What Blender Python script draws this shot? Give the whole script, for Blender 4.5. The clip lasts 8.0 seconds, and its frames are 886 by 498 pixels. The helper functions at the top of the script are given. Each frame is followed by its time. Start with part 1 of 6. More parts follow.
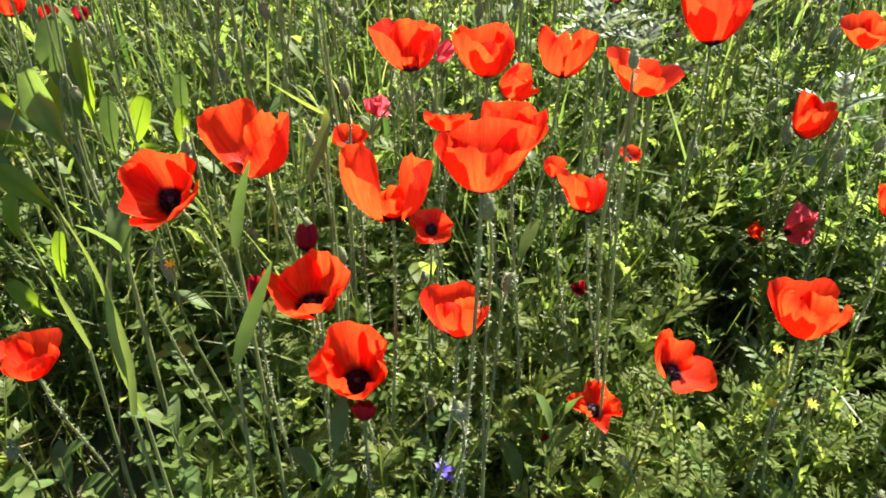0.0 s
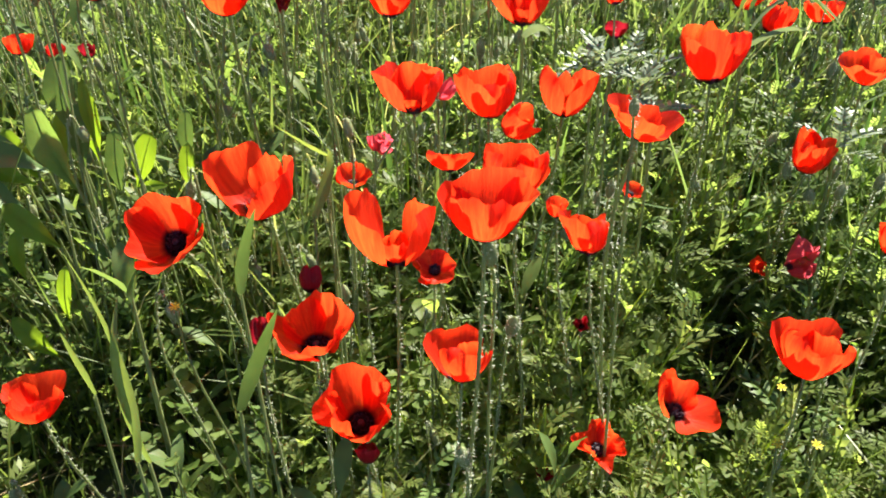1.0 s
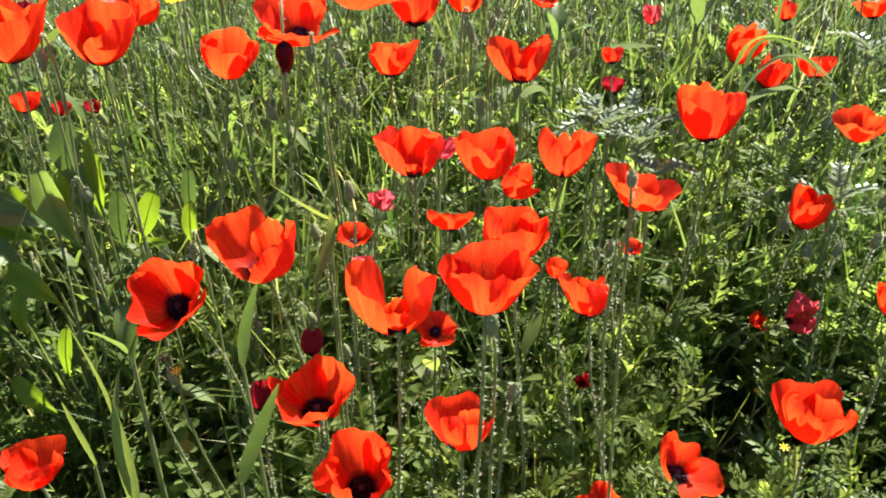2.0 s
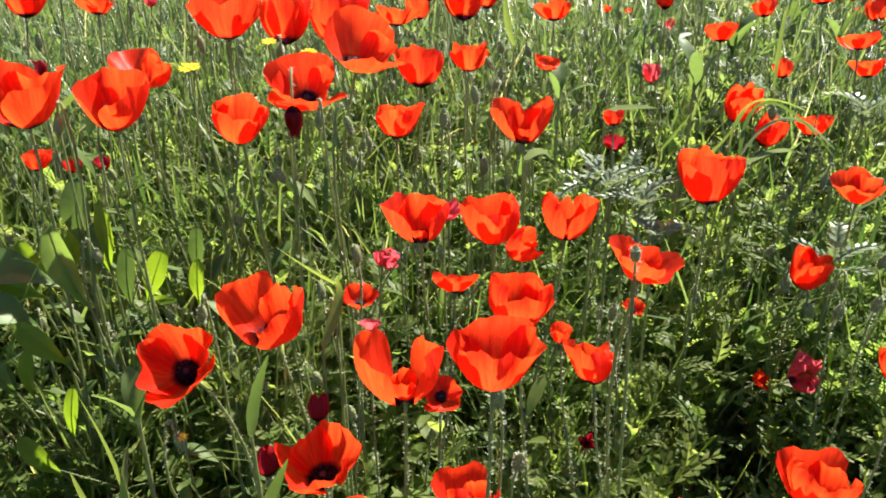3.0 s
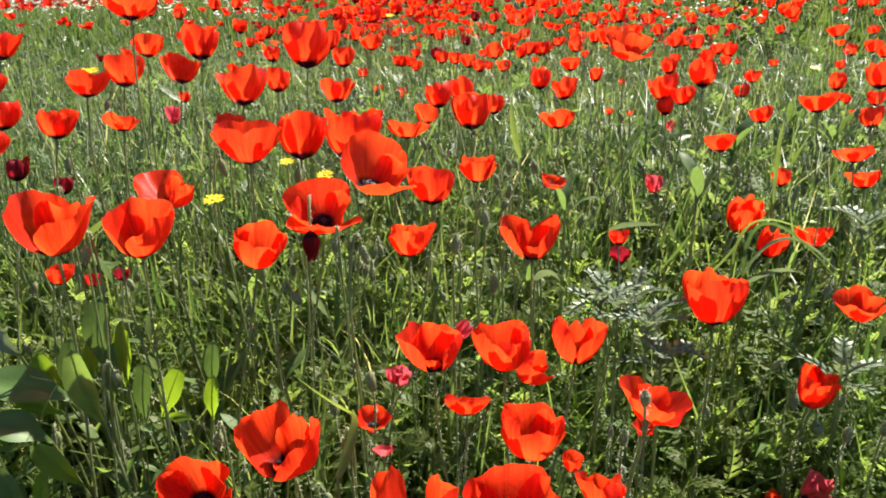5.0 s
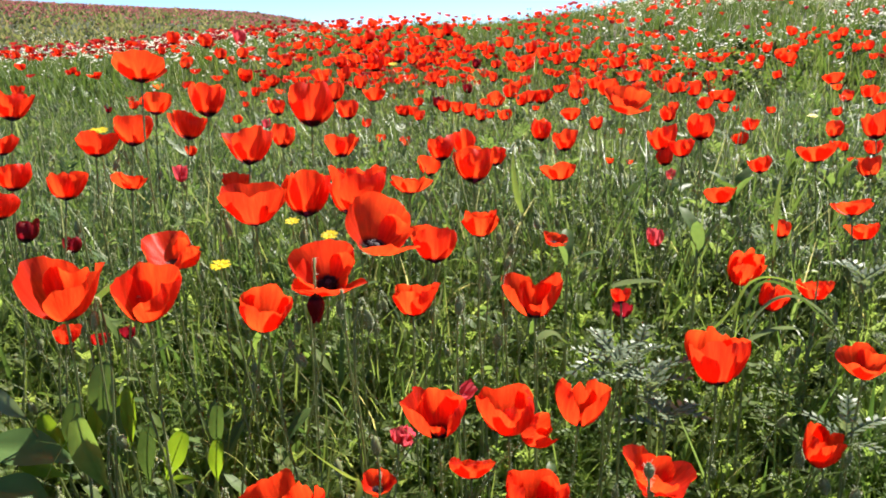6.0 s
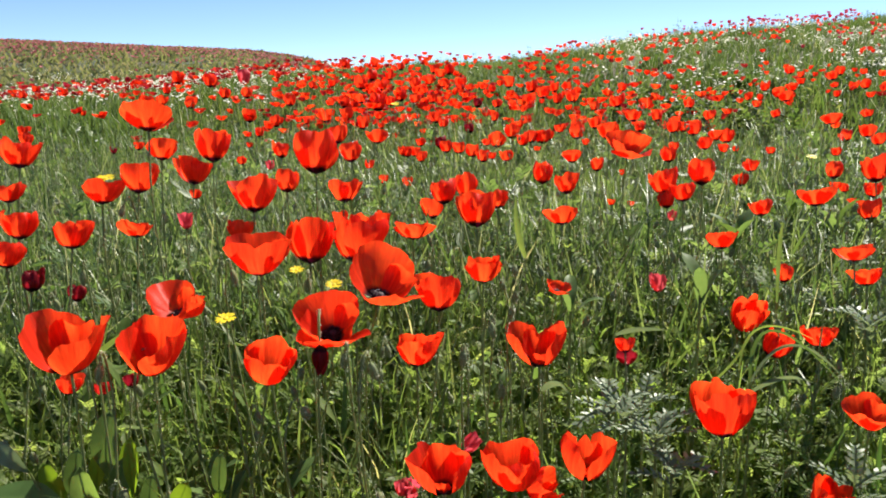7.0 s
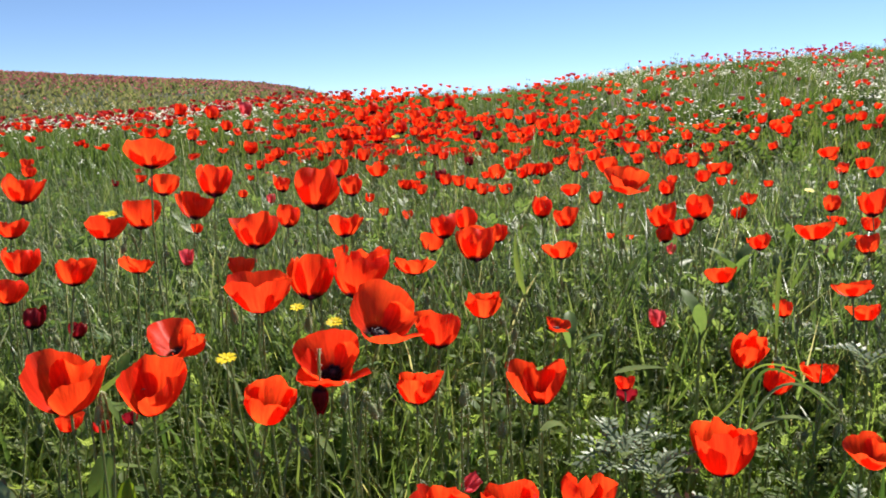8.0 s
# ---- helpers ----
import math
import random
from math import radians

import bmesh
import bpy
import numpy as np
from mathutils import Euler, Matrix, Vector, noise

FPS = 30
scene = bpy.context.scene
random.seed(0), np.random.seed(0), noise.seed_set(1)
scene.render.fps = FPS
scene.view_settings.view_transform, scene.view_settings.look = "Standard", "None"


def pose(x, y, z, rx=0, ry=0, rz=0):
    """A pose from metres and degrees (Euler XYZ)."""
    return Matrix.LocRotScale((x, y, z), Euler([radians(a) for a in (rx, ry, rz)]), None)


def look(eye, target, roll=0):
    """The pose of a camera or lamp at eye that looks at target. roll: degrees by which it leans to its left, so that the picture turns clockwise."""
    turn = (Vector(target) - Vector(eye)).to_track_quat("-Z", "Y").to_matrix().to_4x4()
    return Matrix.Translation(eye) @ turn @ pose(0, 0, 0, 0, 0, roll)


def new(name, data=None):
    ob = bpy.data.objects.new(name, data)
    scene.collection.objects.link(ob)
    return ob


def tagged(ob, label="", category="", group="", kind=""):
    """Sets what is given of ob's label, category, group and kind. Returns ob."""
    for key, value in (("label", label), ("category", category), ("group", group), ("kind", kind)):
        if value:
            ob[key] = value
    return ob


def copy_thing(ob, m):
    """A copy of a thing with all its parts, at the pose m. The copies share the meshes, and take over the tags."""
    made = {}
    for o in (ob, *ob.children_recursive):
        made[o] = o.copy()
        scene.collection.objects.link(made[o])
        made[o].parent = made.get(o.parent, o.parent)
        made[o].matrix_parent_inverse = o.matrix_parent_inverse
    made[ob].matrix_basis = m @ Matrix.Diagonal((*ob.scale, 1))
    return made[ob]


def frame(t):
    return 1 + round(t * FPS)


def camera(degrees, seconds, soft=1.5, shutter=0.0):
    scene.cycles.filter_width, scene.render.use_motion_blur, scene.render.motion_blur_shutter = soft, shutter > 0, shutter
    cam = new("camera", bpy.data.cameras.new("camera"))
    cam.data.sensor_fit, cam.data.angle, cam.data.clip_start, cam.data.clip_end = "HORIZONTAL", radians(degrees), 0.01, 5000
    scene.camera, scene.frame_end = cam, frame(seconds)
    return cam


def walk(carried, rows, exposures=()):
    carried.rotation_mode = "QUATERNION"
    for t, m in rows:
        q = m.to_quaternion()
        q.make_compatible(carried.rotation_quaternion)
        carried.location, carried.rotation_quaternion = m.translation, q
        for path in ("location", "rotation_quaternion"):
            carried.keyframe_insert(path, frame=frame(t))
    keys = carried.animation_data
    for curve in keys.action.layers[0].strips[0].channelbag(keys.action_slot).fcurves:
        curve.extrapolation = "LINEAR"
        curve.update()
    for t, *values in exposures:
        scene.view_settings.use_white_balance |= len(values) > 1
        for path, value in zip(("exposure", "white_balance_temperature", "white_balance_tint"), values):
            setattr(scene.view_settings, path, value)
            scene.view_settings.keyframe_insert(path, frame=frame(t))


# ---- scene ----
cam = camera(61.8, 8.0, 1.85)
METRES, EYE, TILT, LEAN, TURN = 0.18, 0.75, -31.0, 0.0, 0.0
ROWS = [
    (0.0, 0.0, 0.0, 0.0, 0.0, 0.0, -0.0),
    (0.5, -0.0031, -0.0086, 0.0472, 0.11, 0.59, 0.16),
    (1.0, -0.0049, -0.0201, 0.0944, 0.16, 1.6, 0.18),
    (1.5, -0.0021, -0.0302, 0.1545, 0.17, 2.93, 0.35),
    (3.0, -0.0347, -0.116, 0.3486, 0.16, 7.3, 0.17),
    (3.5, -0.0462, -0.1465, 0.4077, 0.26, 8.7, 0.11),
    (4.0, -0.063, -0.1772, 0.463, 0.36, 10.16, 0.07),
    (4.5, -0.0735, -0.2279, 0.5266, 0.44, 11.65, 0.0),
    (6.0, -0.072, -0.3712, 0.7073, 0.89, 16.34, 0.39),
    (6.5, -0.0809, -0.3947, 0.7543, 1.01, 17.66, 0.47),
    (7.0, -0.0875, -0.4255, 0.8022, 1.03, 18.98, 0.46),
    (7.5, -0.0846, -0.4594, 0.8368, 1.07, 20.23, 0.51),
    (8.0, -0.0853, -0.4762, 0.8481, 1.04, 21.28, 0.48),
]
walk(cam, [(t, pose(0, 0, EYE, TILT, LEAN, TURN) @ pose(METRES * x, METRES * y, METRES * z, 90 + pitch, roll, yaw)) for t, x, y, z, yaw, pitch, roll in ROWS], [(0.0, 2.40), (1.5, 2.26), (4.0, 1.97), (6.5, 1.60), (8.0, 1.37)])

# ---- world and sun ----
SUN_AZ, SUN_EL = -38.0, 50.0      # degrees: to the right of straight ahead is minus; above the horizon
world = bpy.data.worlds.new("sky")
scene.world = world
world.use_nodes = True
nt = world.node_tree
sky = nt.nodes.new("ShaderNodeTexSky")
sky.sky_type = "NISHITA"
sky.sun_disc = False
sky.sun_elevation = radians(SUN_EL)
sky.sun_rotation = radians(-SUN_AZ)
sky.altitude = 4200.0
sky.air_density, sky.dust_density, sky.ozone_density = 1.0, 0.05, 1.6
back = nt.nodes["Background"]
tint = nt.nodes.new("ShaderNodeMix")
tint.data_type, tint.blend_type = "RGBA", "MULTIPLY"
tint.inputs[0].default_value = 1.0
tint.inputs[7].default_value = (0.90, 0.98, 1.08, 1)
nt.links.new(sky.outputs[0], tint.inputs[6])
nt.links.new(tint.outputs[2], back.inputs[0])
back.inputs[1].default_value = 0.056
sun = new("sun", bpy.data.lights.new("sun", "SUN"))
sun.data.energy, sun.data.angle, sun.data.color = 4.7, radians(0.5), (1.0, 0.94, 0.82)
a, e = radians(SUN_AZ), radians(SUN_EL)
sun.matrix_world = look((-math.sin(a) * math.cos(e) * 30, math.cos(a) * math.cos(e) * 30, math.sin(e) * 30), (0, 0, 0))


# ---- materials ----
def node_mat(name):
    m = bpy.data.materials.new(name)
    m.use_nodes = True
    t = m.node_tree
    t.nodes.clear()
    return m, t, t.nodes.new("ShaderNodeOutputMaterial")


def add(t, kind, **values):
    n = t.nodes.new(kind)
    for key, value in values.items():
        n.inputs[key.replace("_", " ")].default_value = value
    return n


def ramp(t, fac, stops):
    r = t.nodes.new("ShaderNodeValToRGB")
    while len(r.color_ramp.elements) < len(stops):
        r.color_ramp.elements.new(0.5)
    for el, (at, col) in zip(r.color_ramp.elements, stops):
        el.position, el.color = at, (*col, 1)
    t.links.new(fac, r.inputs[0])
    return r.outputs[0]


def mix(t, fac, a, b, kind="MIX"):
    m = t.nodes.new("ShaderNodeMix")
    m.data_type, m.blend_type = "RGBA", kind
    for sock, v in ((m.inputs[0], fac), (m.inputs[6], a), (m.inputs[7], b)):
        if hasattr(v, "is_output"):
            t.links.new(v, sock)
        else:
            sock.default_value = v if isinstance(v, (int, float)) else (*v, 1)
    return m.outputs[2]


def sheen(t, out, colour, through_colour, rough, share, spec=0.4, bump=None):
    """A thin living sheet: gloss on its face, light passing through it."""
    p = add(t, "ShaderNodeBsdfPrincipled", Roughness=rough)
    p.inputs["Specular IOR Level"].default_value = spec
    t.links.new(colour, p.inputs["Base Color"])
    tr = t.nodes.new("ShaderNodeBsdfTranslucent")
    t.links.new(through_colour, tr.inputs[0])
    if bump is not None:
        t.links.new(bump, p.inputs["Normal"])
        t.links.new(bump, tr.inputs["Normal"])
    m = t.nodes.new("ShaderNodeMixShader")
    m.inputs[0].default_value = share
    t.links.new(p.outputs[0], m.inputs[1])
    t.links.new(tr.outputs[0], m.inputs[2])
    t.links.new(m.outputs[0], out.inputs[0])


def bumped(t, height, strength, distance):
    b = add(t, "ShaderNodeBump", Strength=strength, Distance=distance)
    t.links.new(height, b.inputs["Height"])
    return b.outputs[0]


def leaf_mat(name, stops, bright=1.7, rough=0.5, share=0.4, spec=0.3, scale=60.0, patchy=False, lit_tint=(1.02, 1.0, 0.62)):
    m, t, out = node_mat(name)
    geo = t.nodes.new("ShaderNodeNewGeometry")
    n = add(t, "ShaderNodeTexNoise", Scale=scale, Detail=3.0)
    t.links.new(geo.outputs["Position"], n.inputs["Vector"])
    col = ramp(t, geo.outputs["Random Per Island"], stops)
    var = ramp(t, n.outputs[0], [(0.3, (0.84, 0.86, 0.82)), (0.7, (1.12, 1.1, 1.06))])
    col = mix(t, 1.0, col, var, "MULTIPLY")
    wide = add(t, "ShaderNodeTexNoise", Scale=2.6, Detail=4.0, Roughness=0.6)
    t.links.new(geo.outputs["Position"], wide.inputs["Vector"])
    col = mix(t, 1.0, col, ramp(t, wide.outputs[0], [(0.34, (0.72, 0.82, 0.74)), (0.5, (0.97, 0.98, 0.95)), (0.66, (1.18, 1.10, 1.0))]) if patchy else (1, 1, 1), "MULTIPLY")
    lit = mix(t, 1.0, col, tuple(bright * c for c in lit_tint), "MULTIPLY")
    sheen(t, out, col, lit, rough, share, spec, bumped(t, n.outputs[0], 0.25, 0.002))
    return m


def petal_mat(name, red, glow, dark=0.26):
    """Poppy petal: scarlet, a dark blotch at the claw, fine radial creases. UV: x across, y from claw to rim."""
    m, t, out = node_mat(name)
    uv = t.nodes.new("ShaderNodeUVMap")
    sep = t.nodes.new("ShaderNodeSeparateXYZ")
    t.links.new(uv.outputs[0], sep.inputs[0])
    info = t.nodes.new("ShaderNodeObjectInfo")
    geo = t.nodes.new("ShaderNodeNewGeometry")
    stretch = t.nodes.new("ShaderNodeMapping")
    stretch.inputs["Scale"].default_value = (16, 1.6, 1)
    t.links.new(uv.outputs[0], stretch.inputs[0])
    crease = add(t, "ShaderNodeTexNoise", Scale=1.0, Detail=4.0, Roughness=0.6)
    t.links.new(stretch.outputs[0], crease.inputs["Vector"])
    blot = add(t, "ShaderNodeTexNoise", Scale=90.0, Detail=2.0)
    t.links.new(geo.outputs["Position"], blot.inputs["Vector"])
    base = ramp(t, crease.outputs[0], [(0.25, tuple(c * 0.86 for c in red)), (0.6, red), (0.8, tuple(min(1, c * 1.12) for c in red))])
    tone = ramp(t, info.outputs["Random"], [(0.0, (0.9, 0.75, 0.9)), (1.0, (1.04, 1.25, 1.1))])
    base = mix(t, 1.0, base, tone, "MULTIPLY")
    edge = t.nodes.new("ShaderNodeMath")
    edge.operation = "MULTIPLY_ADD"
    t.links.new(blot.outputs[0], edge.inputs[0])
    edge.inputs[1].default_value = 0.10
    t.links.new(sep.outputs[1], edge.inputs[2])
    spot = ramp(t, edge.outputs[0], [(dark, (1, 1, 1)), (dark + 0.1, (0, 0, 0))])
    col = mix(t, spot, base, (0.012, 0.003, 0.010))
    lit = mix(t, 1.0, base, glow, "MULTIPLY")
    lit = mix(t, 1.0, lit, ramp(t, crease.outputs[0], [(0.3, (0.80, 0.70, 0.75)), (0.7, (1.10, 1.2, 1.15))]), "MULTIPLY")
    lit = mix(t, spot, lit, (0.02, 0.001, 0.006))
    fine = t.nodes.new("ShaderNodeMapping")
    fine.inputs["Scale"].default_value = (46, 3.0, 1)
    t.links.new(uv.outputs[0], fine.inputs[0])
    vein = add(t, "ShaderNodeTexNoise", Scale=1.0, Detail=3.0, Roughness=0.6)
    t.links.new(fine.outputs[0], vein.inputs["Vector"])
    lit = mix(t, 1.0, lit, ramp(t, vein.outputs[0], [(0.3, (0.86, 0.74, 0.8)), (0.7, (1.06, 1.16, 1.1))]), "MULTIPLY")
    both = mix(t, 0.4, crease.outputs[0], vein.outputs[0])
    sheen(t, out, col, lit, 0.45, 0.62, 0.2, bumped(t, both, 0.6, 0.0018))
    # thin tissue: part of the sunlight goes straight through, tinted
    end = out.inputs[0].links[0].from_socket
    clear = t.nodes.new("ShaderNodeBsdfTransparent")
    t.links.new(mix(t, spot, (1.0, 0.30, 0.12), (0.03, 0.0, 0.01)), clear.inputs[0])
    thin = t.nodes.new("ShaderNodeMixShader")
    thin.inputs[0].default_value = 0.06
    t.links.new(end, thin.inputs[1])
    t.links.new(clear.outputs[0], thin.inputs[2])
    t.links.new(thin.outputs[0], out.inputs[0])
    return m


def plain_mat(name, stops, rough=0.6, scale=80.0, bump=0.3, dist=0.001):
    m, t, out = node_mat(name)
    geo = t.nodes.new("ShaderNodeNewGeometry")
    n = add(t, "ShaderNodeTexNoise", Scale=scale, Detail=4.0)
    t.links.new(geo.outputs["Position"], n.inputs["Vector"])
    p = add(t, "ShaderNodeBsdfPrincipled", Roughness=rough)
    t.links.new(ramp(t, n.outputs[0], stops), p.inputs["Base Color"])
    t.links.new(bumped(t, n.outputs[0], bump, dist), p.inputs["Normal"])
    t.links.new(p.outputs[0], out.inputs[0])
    return m


SCARLET = petal_mat("scarlet_petal", (0.92, 0.036, 0.012), (1.06, 1.75, 1.05))
FADED = petal_mat("faded_petal", (0.68, 0.075, 0.095), (1.1, 1.3, 1.3), 0.12)
# Deeper copy of scarlet: shade put into the petal colour
SHADED_SCARLET = petal_mat("shaded_scarlet_petal", (0.55, 0.016, 0.016), (1.05, 1.3, 1.0))
# Dark red of withered blooms; a few shaded blooms wear it as painted shade
MAROON = petal_mat("withered_and_shaded_petal", (0.26, 0.010, 0.020), (1.2, 1.0, 1.0), 0.32)
FAR_RED = leaf_mat("distant_scarlet", [(0.0, (0.45, 0.012, 0.010)), (0.3, (0.70, 0.018, 0.008)), (0.7, (0.86, 0.03, 0.008)), (1.0, (0.84, 0.055, 0.015))], 1.12, 0.5, 0.5, 0.2, lit_tint=(1.0, 1.6, 0.8))
PALE = leaf_mat("pale_hairy_stalk", [(0.0, (0.190, 0.215, 0.115)), (1.0, (0.330, 0.345, 0.225))], 1.4, 0.45, 0.35, 0.35)
GLOSSY = leaf_mat("glossy_leaf", [(0.0, (0.075, 0.135, 0.038)), (1.0, (0.105, 0.172, 0.052))], 1.6, 0.46, 0.3, 0.22, 35)
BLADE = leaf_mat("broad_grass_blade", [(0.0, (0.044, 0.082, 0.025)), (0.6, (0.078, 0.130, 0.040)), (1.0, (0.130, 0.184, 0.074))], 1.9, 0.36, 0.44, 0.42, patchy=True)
STEM = leaf_mat("hairy_stem", [(0.0, (0.150, 0.185, 0.075)), (1.0, (0.240, 0.265, 0.125))], 1.6, 0.5, 0.35)
HAIR = leaf_mat("stem_hair", [(0.0, (0.46, 0.48, 0.36)), (1.0, (0.62, 0.62, 0.50))], 1.2, 0.4, 0.5, lit_tint=(1.0, 1.0, 0.9))
ANTHER = plain_mat("dark_anther", [(0.3, (0.006, 0.003, 0.008)), (0.7, (0.035, 0.012, 0.035))], 0.55, 600)
CAPSULE = plain_mat("capsule_skin", [(0.3, (0.018, 0.014, 0.016)), (0.7, (0.04, 0.03, 0.035))], 0.85, 400)
BUDSKIN = leaf_mat("bud_skin", [(0.0, (0.120, 0.150, 0.066)), (1.0, (0.200, 0.225, 0.110))], 1.3, 0.6, 0.25, 0.15)
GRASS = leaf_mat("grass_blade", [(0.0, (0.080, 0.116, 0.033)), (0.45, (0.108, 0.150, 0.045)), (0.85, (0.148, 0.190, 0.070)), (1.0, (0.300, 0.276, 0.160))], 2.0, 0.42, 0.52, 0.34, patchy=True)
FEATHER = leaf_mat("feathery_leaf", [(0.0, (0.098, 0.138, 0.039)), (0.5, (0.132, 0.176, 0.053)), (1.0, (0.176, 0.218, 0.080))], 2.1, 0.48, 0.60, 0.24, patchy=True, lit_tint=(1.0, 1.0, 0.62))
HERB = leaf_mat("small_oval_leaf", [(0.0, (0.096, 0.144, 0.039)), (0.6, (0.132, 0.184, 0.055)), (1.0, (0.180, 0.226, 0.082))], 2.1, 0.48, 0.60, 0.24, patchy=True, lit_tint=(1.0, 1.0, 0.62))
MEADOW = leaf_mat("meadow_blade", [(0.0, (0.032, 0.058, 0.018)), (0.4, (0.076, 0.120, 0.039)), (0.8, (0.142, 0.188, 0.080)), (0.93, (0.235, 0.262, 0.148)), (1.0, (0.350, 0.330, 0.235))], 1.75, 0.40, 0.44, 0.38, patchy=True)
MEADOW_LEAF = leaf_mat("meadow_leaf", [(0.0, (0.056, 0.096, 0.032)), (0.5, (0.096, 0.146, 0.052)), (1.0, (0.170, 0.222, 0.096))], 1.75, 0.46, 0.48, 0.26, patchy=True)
# Paler green: glint of sky and sun on flat leaves, put into the colour
PALE_GLINT = leaf_mat("pale_glint_leaf", [(0.0, (0.115, 0.160, 0.095)), (1.0, (0.190, 0.232, 0.155))], 1.3, 0.44, 0.34, 0.32)
CLOVER = leaf_mat("small_round_leaf", [(0.0, (0.080, 0.130, 0.028)), (1.0, (0.160, 0.214, 0.064))], 2.2, 0.55, 0.6, 0.14)
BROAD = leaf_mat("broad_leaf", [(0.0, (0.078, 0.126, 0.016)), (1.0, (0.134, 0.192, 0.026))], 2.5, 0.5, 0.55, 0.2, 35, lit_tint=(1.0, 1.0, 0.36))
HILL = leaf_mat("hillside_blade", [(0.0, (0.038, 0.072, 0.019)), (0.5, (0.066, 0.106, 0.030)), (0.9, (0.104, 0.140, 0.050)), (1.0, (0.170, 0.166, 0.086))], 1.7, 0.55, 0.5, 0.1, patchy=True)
# Rose petals, darkened in the colour as silhouettes against the sky
BACKLIT_ROSE = leaf_mat("backlit_rose", [(0.0, (0.30, 0.015, 0.05)), (0.6, (0.46, 0.03, 0.07)), (1.0, (0.60, 0.07, 0.12))], 1.0, 0.5, 0.4, 0.2, lit_tint=(1.0, 1.0, 1.0))
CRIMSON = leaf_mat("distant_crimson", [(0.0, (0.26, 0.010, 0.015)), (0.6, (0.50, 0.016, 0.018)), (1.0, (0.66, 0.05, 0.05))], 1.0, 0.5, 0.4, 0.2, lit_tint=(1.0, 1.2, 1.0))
# Rose red greyed and paled: distance haze put into the petal colour
HAZED_ROSE = leaf_mat("hazed_rose_flower", [(0.0, (0.28, 0.10, 0.105)), (0.6, (0.38, 0.14, 0.15)), (1.0, (0.46, 0.20, 0.21))], 1.1, 0.6, 0.5, 0.05, lit_tint=(1.0, 1.0, 1.0))
# Far grass with its green muted: the haze is in the colour
HAZY_TURF = leaf_mat("hazy_turf", [(0.0, (0.096, 0.120, 0.054)), (0.6, (0.140, 0.150, 0.078)), (1.0, (0.200, 0.176, 0.120))], 1.5, 0.6, 0.5, 0.05)
# Dark tussock green, also the shade of overshadowed leaves put into their colour
DARK_AND_SHADED = leaf_mat("dark_and_shaded_leaf", [(0.0, (0.062, 0.106, 0.030)), (1.0, (0.100, 0.150, 0.044))], 1.7, 0.5, 0.34, 0.18)
STRAW = leaf_mat("dry_straw", [(0.0, (0.20, 0.15, 0.075)), (1.0, (0.36, 0.30, 0.17))], 1.0, 0.6, 0.2)
YELLOW = leaf_mat("yellow_ray", [(0.0, (0.78, 0.60, 0.02)), (1.0, (0.85, 0.70, 0.04))], 1.0, 0.5, 0.4)
WHITE = leaf_mat("white_ray", [(0.0, (0.70, 0.70, 0.66)), (1.0, (0.82, 0.82, 0.78))], 1.0, 0.5, 0.35)
VIOLET = leaf_mat("violet_petal", [(0.0, (0.10, 0.07, 0.42)), (1.0, (0.17, 0.11, 0.55))], 1.0, 0.5, 0.35)


def earth_mat():
    """Dark crumbly soil with litter close by; far off, closed turf with drifts of red flowers."""
    m, t, out = node_mat("earth")
    geo = t.nodes.new("ShaderNodeNewGeometry")
    pos = geo.outputs["Position"]
    fine = add(t, "ShaderNodeTexNoise", Scale=90.0, Detail=6.0, Roughness=0.65)
    t.links.new(pos, fine.inputs["Vector"])
    soil = ramp(t, fine.outputs[0], [(0.3, (0.045, 0.036, 0.022)), (0.6, (0.10, 0.085, 0.048)), (0.8, (0.15, 0.135, 0.075))])
    moss = add(t, "ShaderNodeTexNoise", Scale=3.0, Detail=6.0, Roughness=0.7)
    t.links.new(pos, moss.inputs["Vector"])
    soil = mix(t, ramp(t, moss.outputs[0], [(0.4, (0, 0, 0)), (0.55, (0.8, 0.8, 0.8))]), soil, (0.055, 0.080, 0.024))
    broad = add(t, "ShaderNodeTexNoise", Scale=0.5, Detail=8.0, Roughness=0.7)
    t.links.new(pos, broad.inputs["Vector"])
    turf = ramp(t, broad.outputs[0], [(0.35, (0.022, 0.036, 0.013)), (0.55, (0.036, 0.052, 0.020)), (0.7, (0.060, 0.066, 0.032))])
    drift = add(t, "ShaderNodeTexNoise", Scale=0.16, Detail=9.0, Roughness=0.72)
    t.links.new(pos, drift.inputs["Vector"])
    red = ramp(t, drift.outputs[0], [(0.47, (0, 0, 0)), (0.56, (1, 1, 1))])
    sep = t.nodes.new("ShaderNodeSeparateXYZ")
    t.links.new(pos, sep.inputs[0])
    reddish = mix(t, red, turf, (0.15, 0.045, 0.042))
    step = t.nodes.new("ShaderNodeMapRange")
    step.inputs["From Min"].default_value, step.inputs["From Max"].default_value = 12.0, 20.0
    t.links.new(sep.outputs[1], step.inputs[0])
    p = add(t, "ShaderNodeBsdfPrincipled", Roughness=0.9)
    crest = t.nodes.new("ShaderNodeMapRange")
    crest.inputs["From Min"].default_value, crest.inputs["From Max"].default_value = 22.0, 30.0
    t.links.new(sep.outputs[1], crest.inputs[0])
    cover = mix(t, crest.outputs[0], turf, reddish)
    t.links.new(mix(t, step.outputs[0], soil, cover), p.inputs["Base Color"])
    t.links.new(bumped(t, fine.outputs[0], 0.8, 0.012), p.inputs["Normal"])
    t.links.new(p.outputs[0], out.inputs[0])
    return m


EARTH = earth_mat()

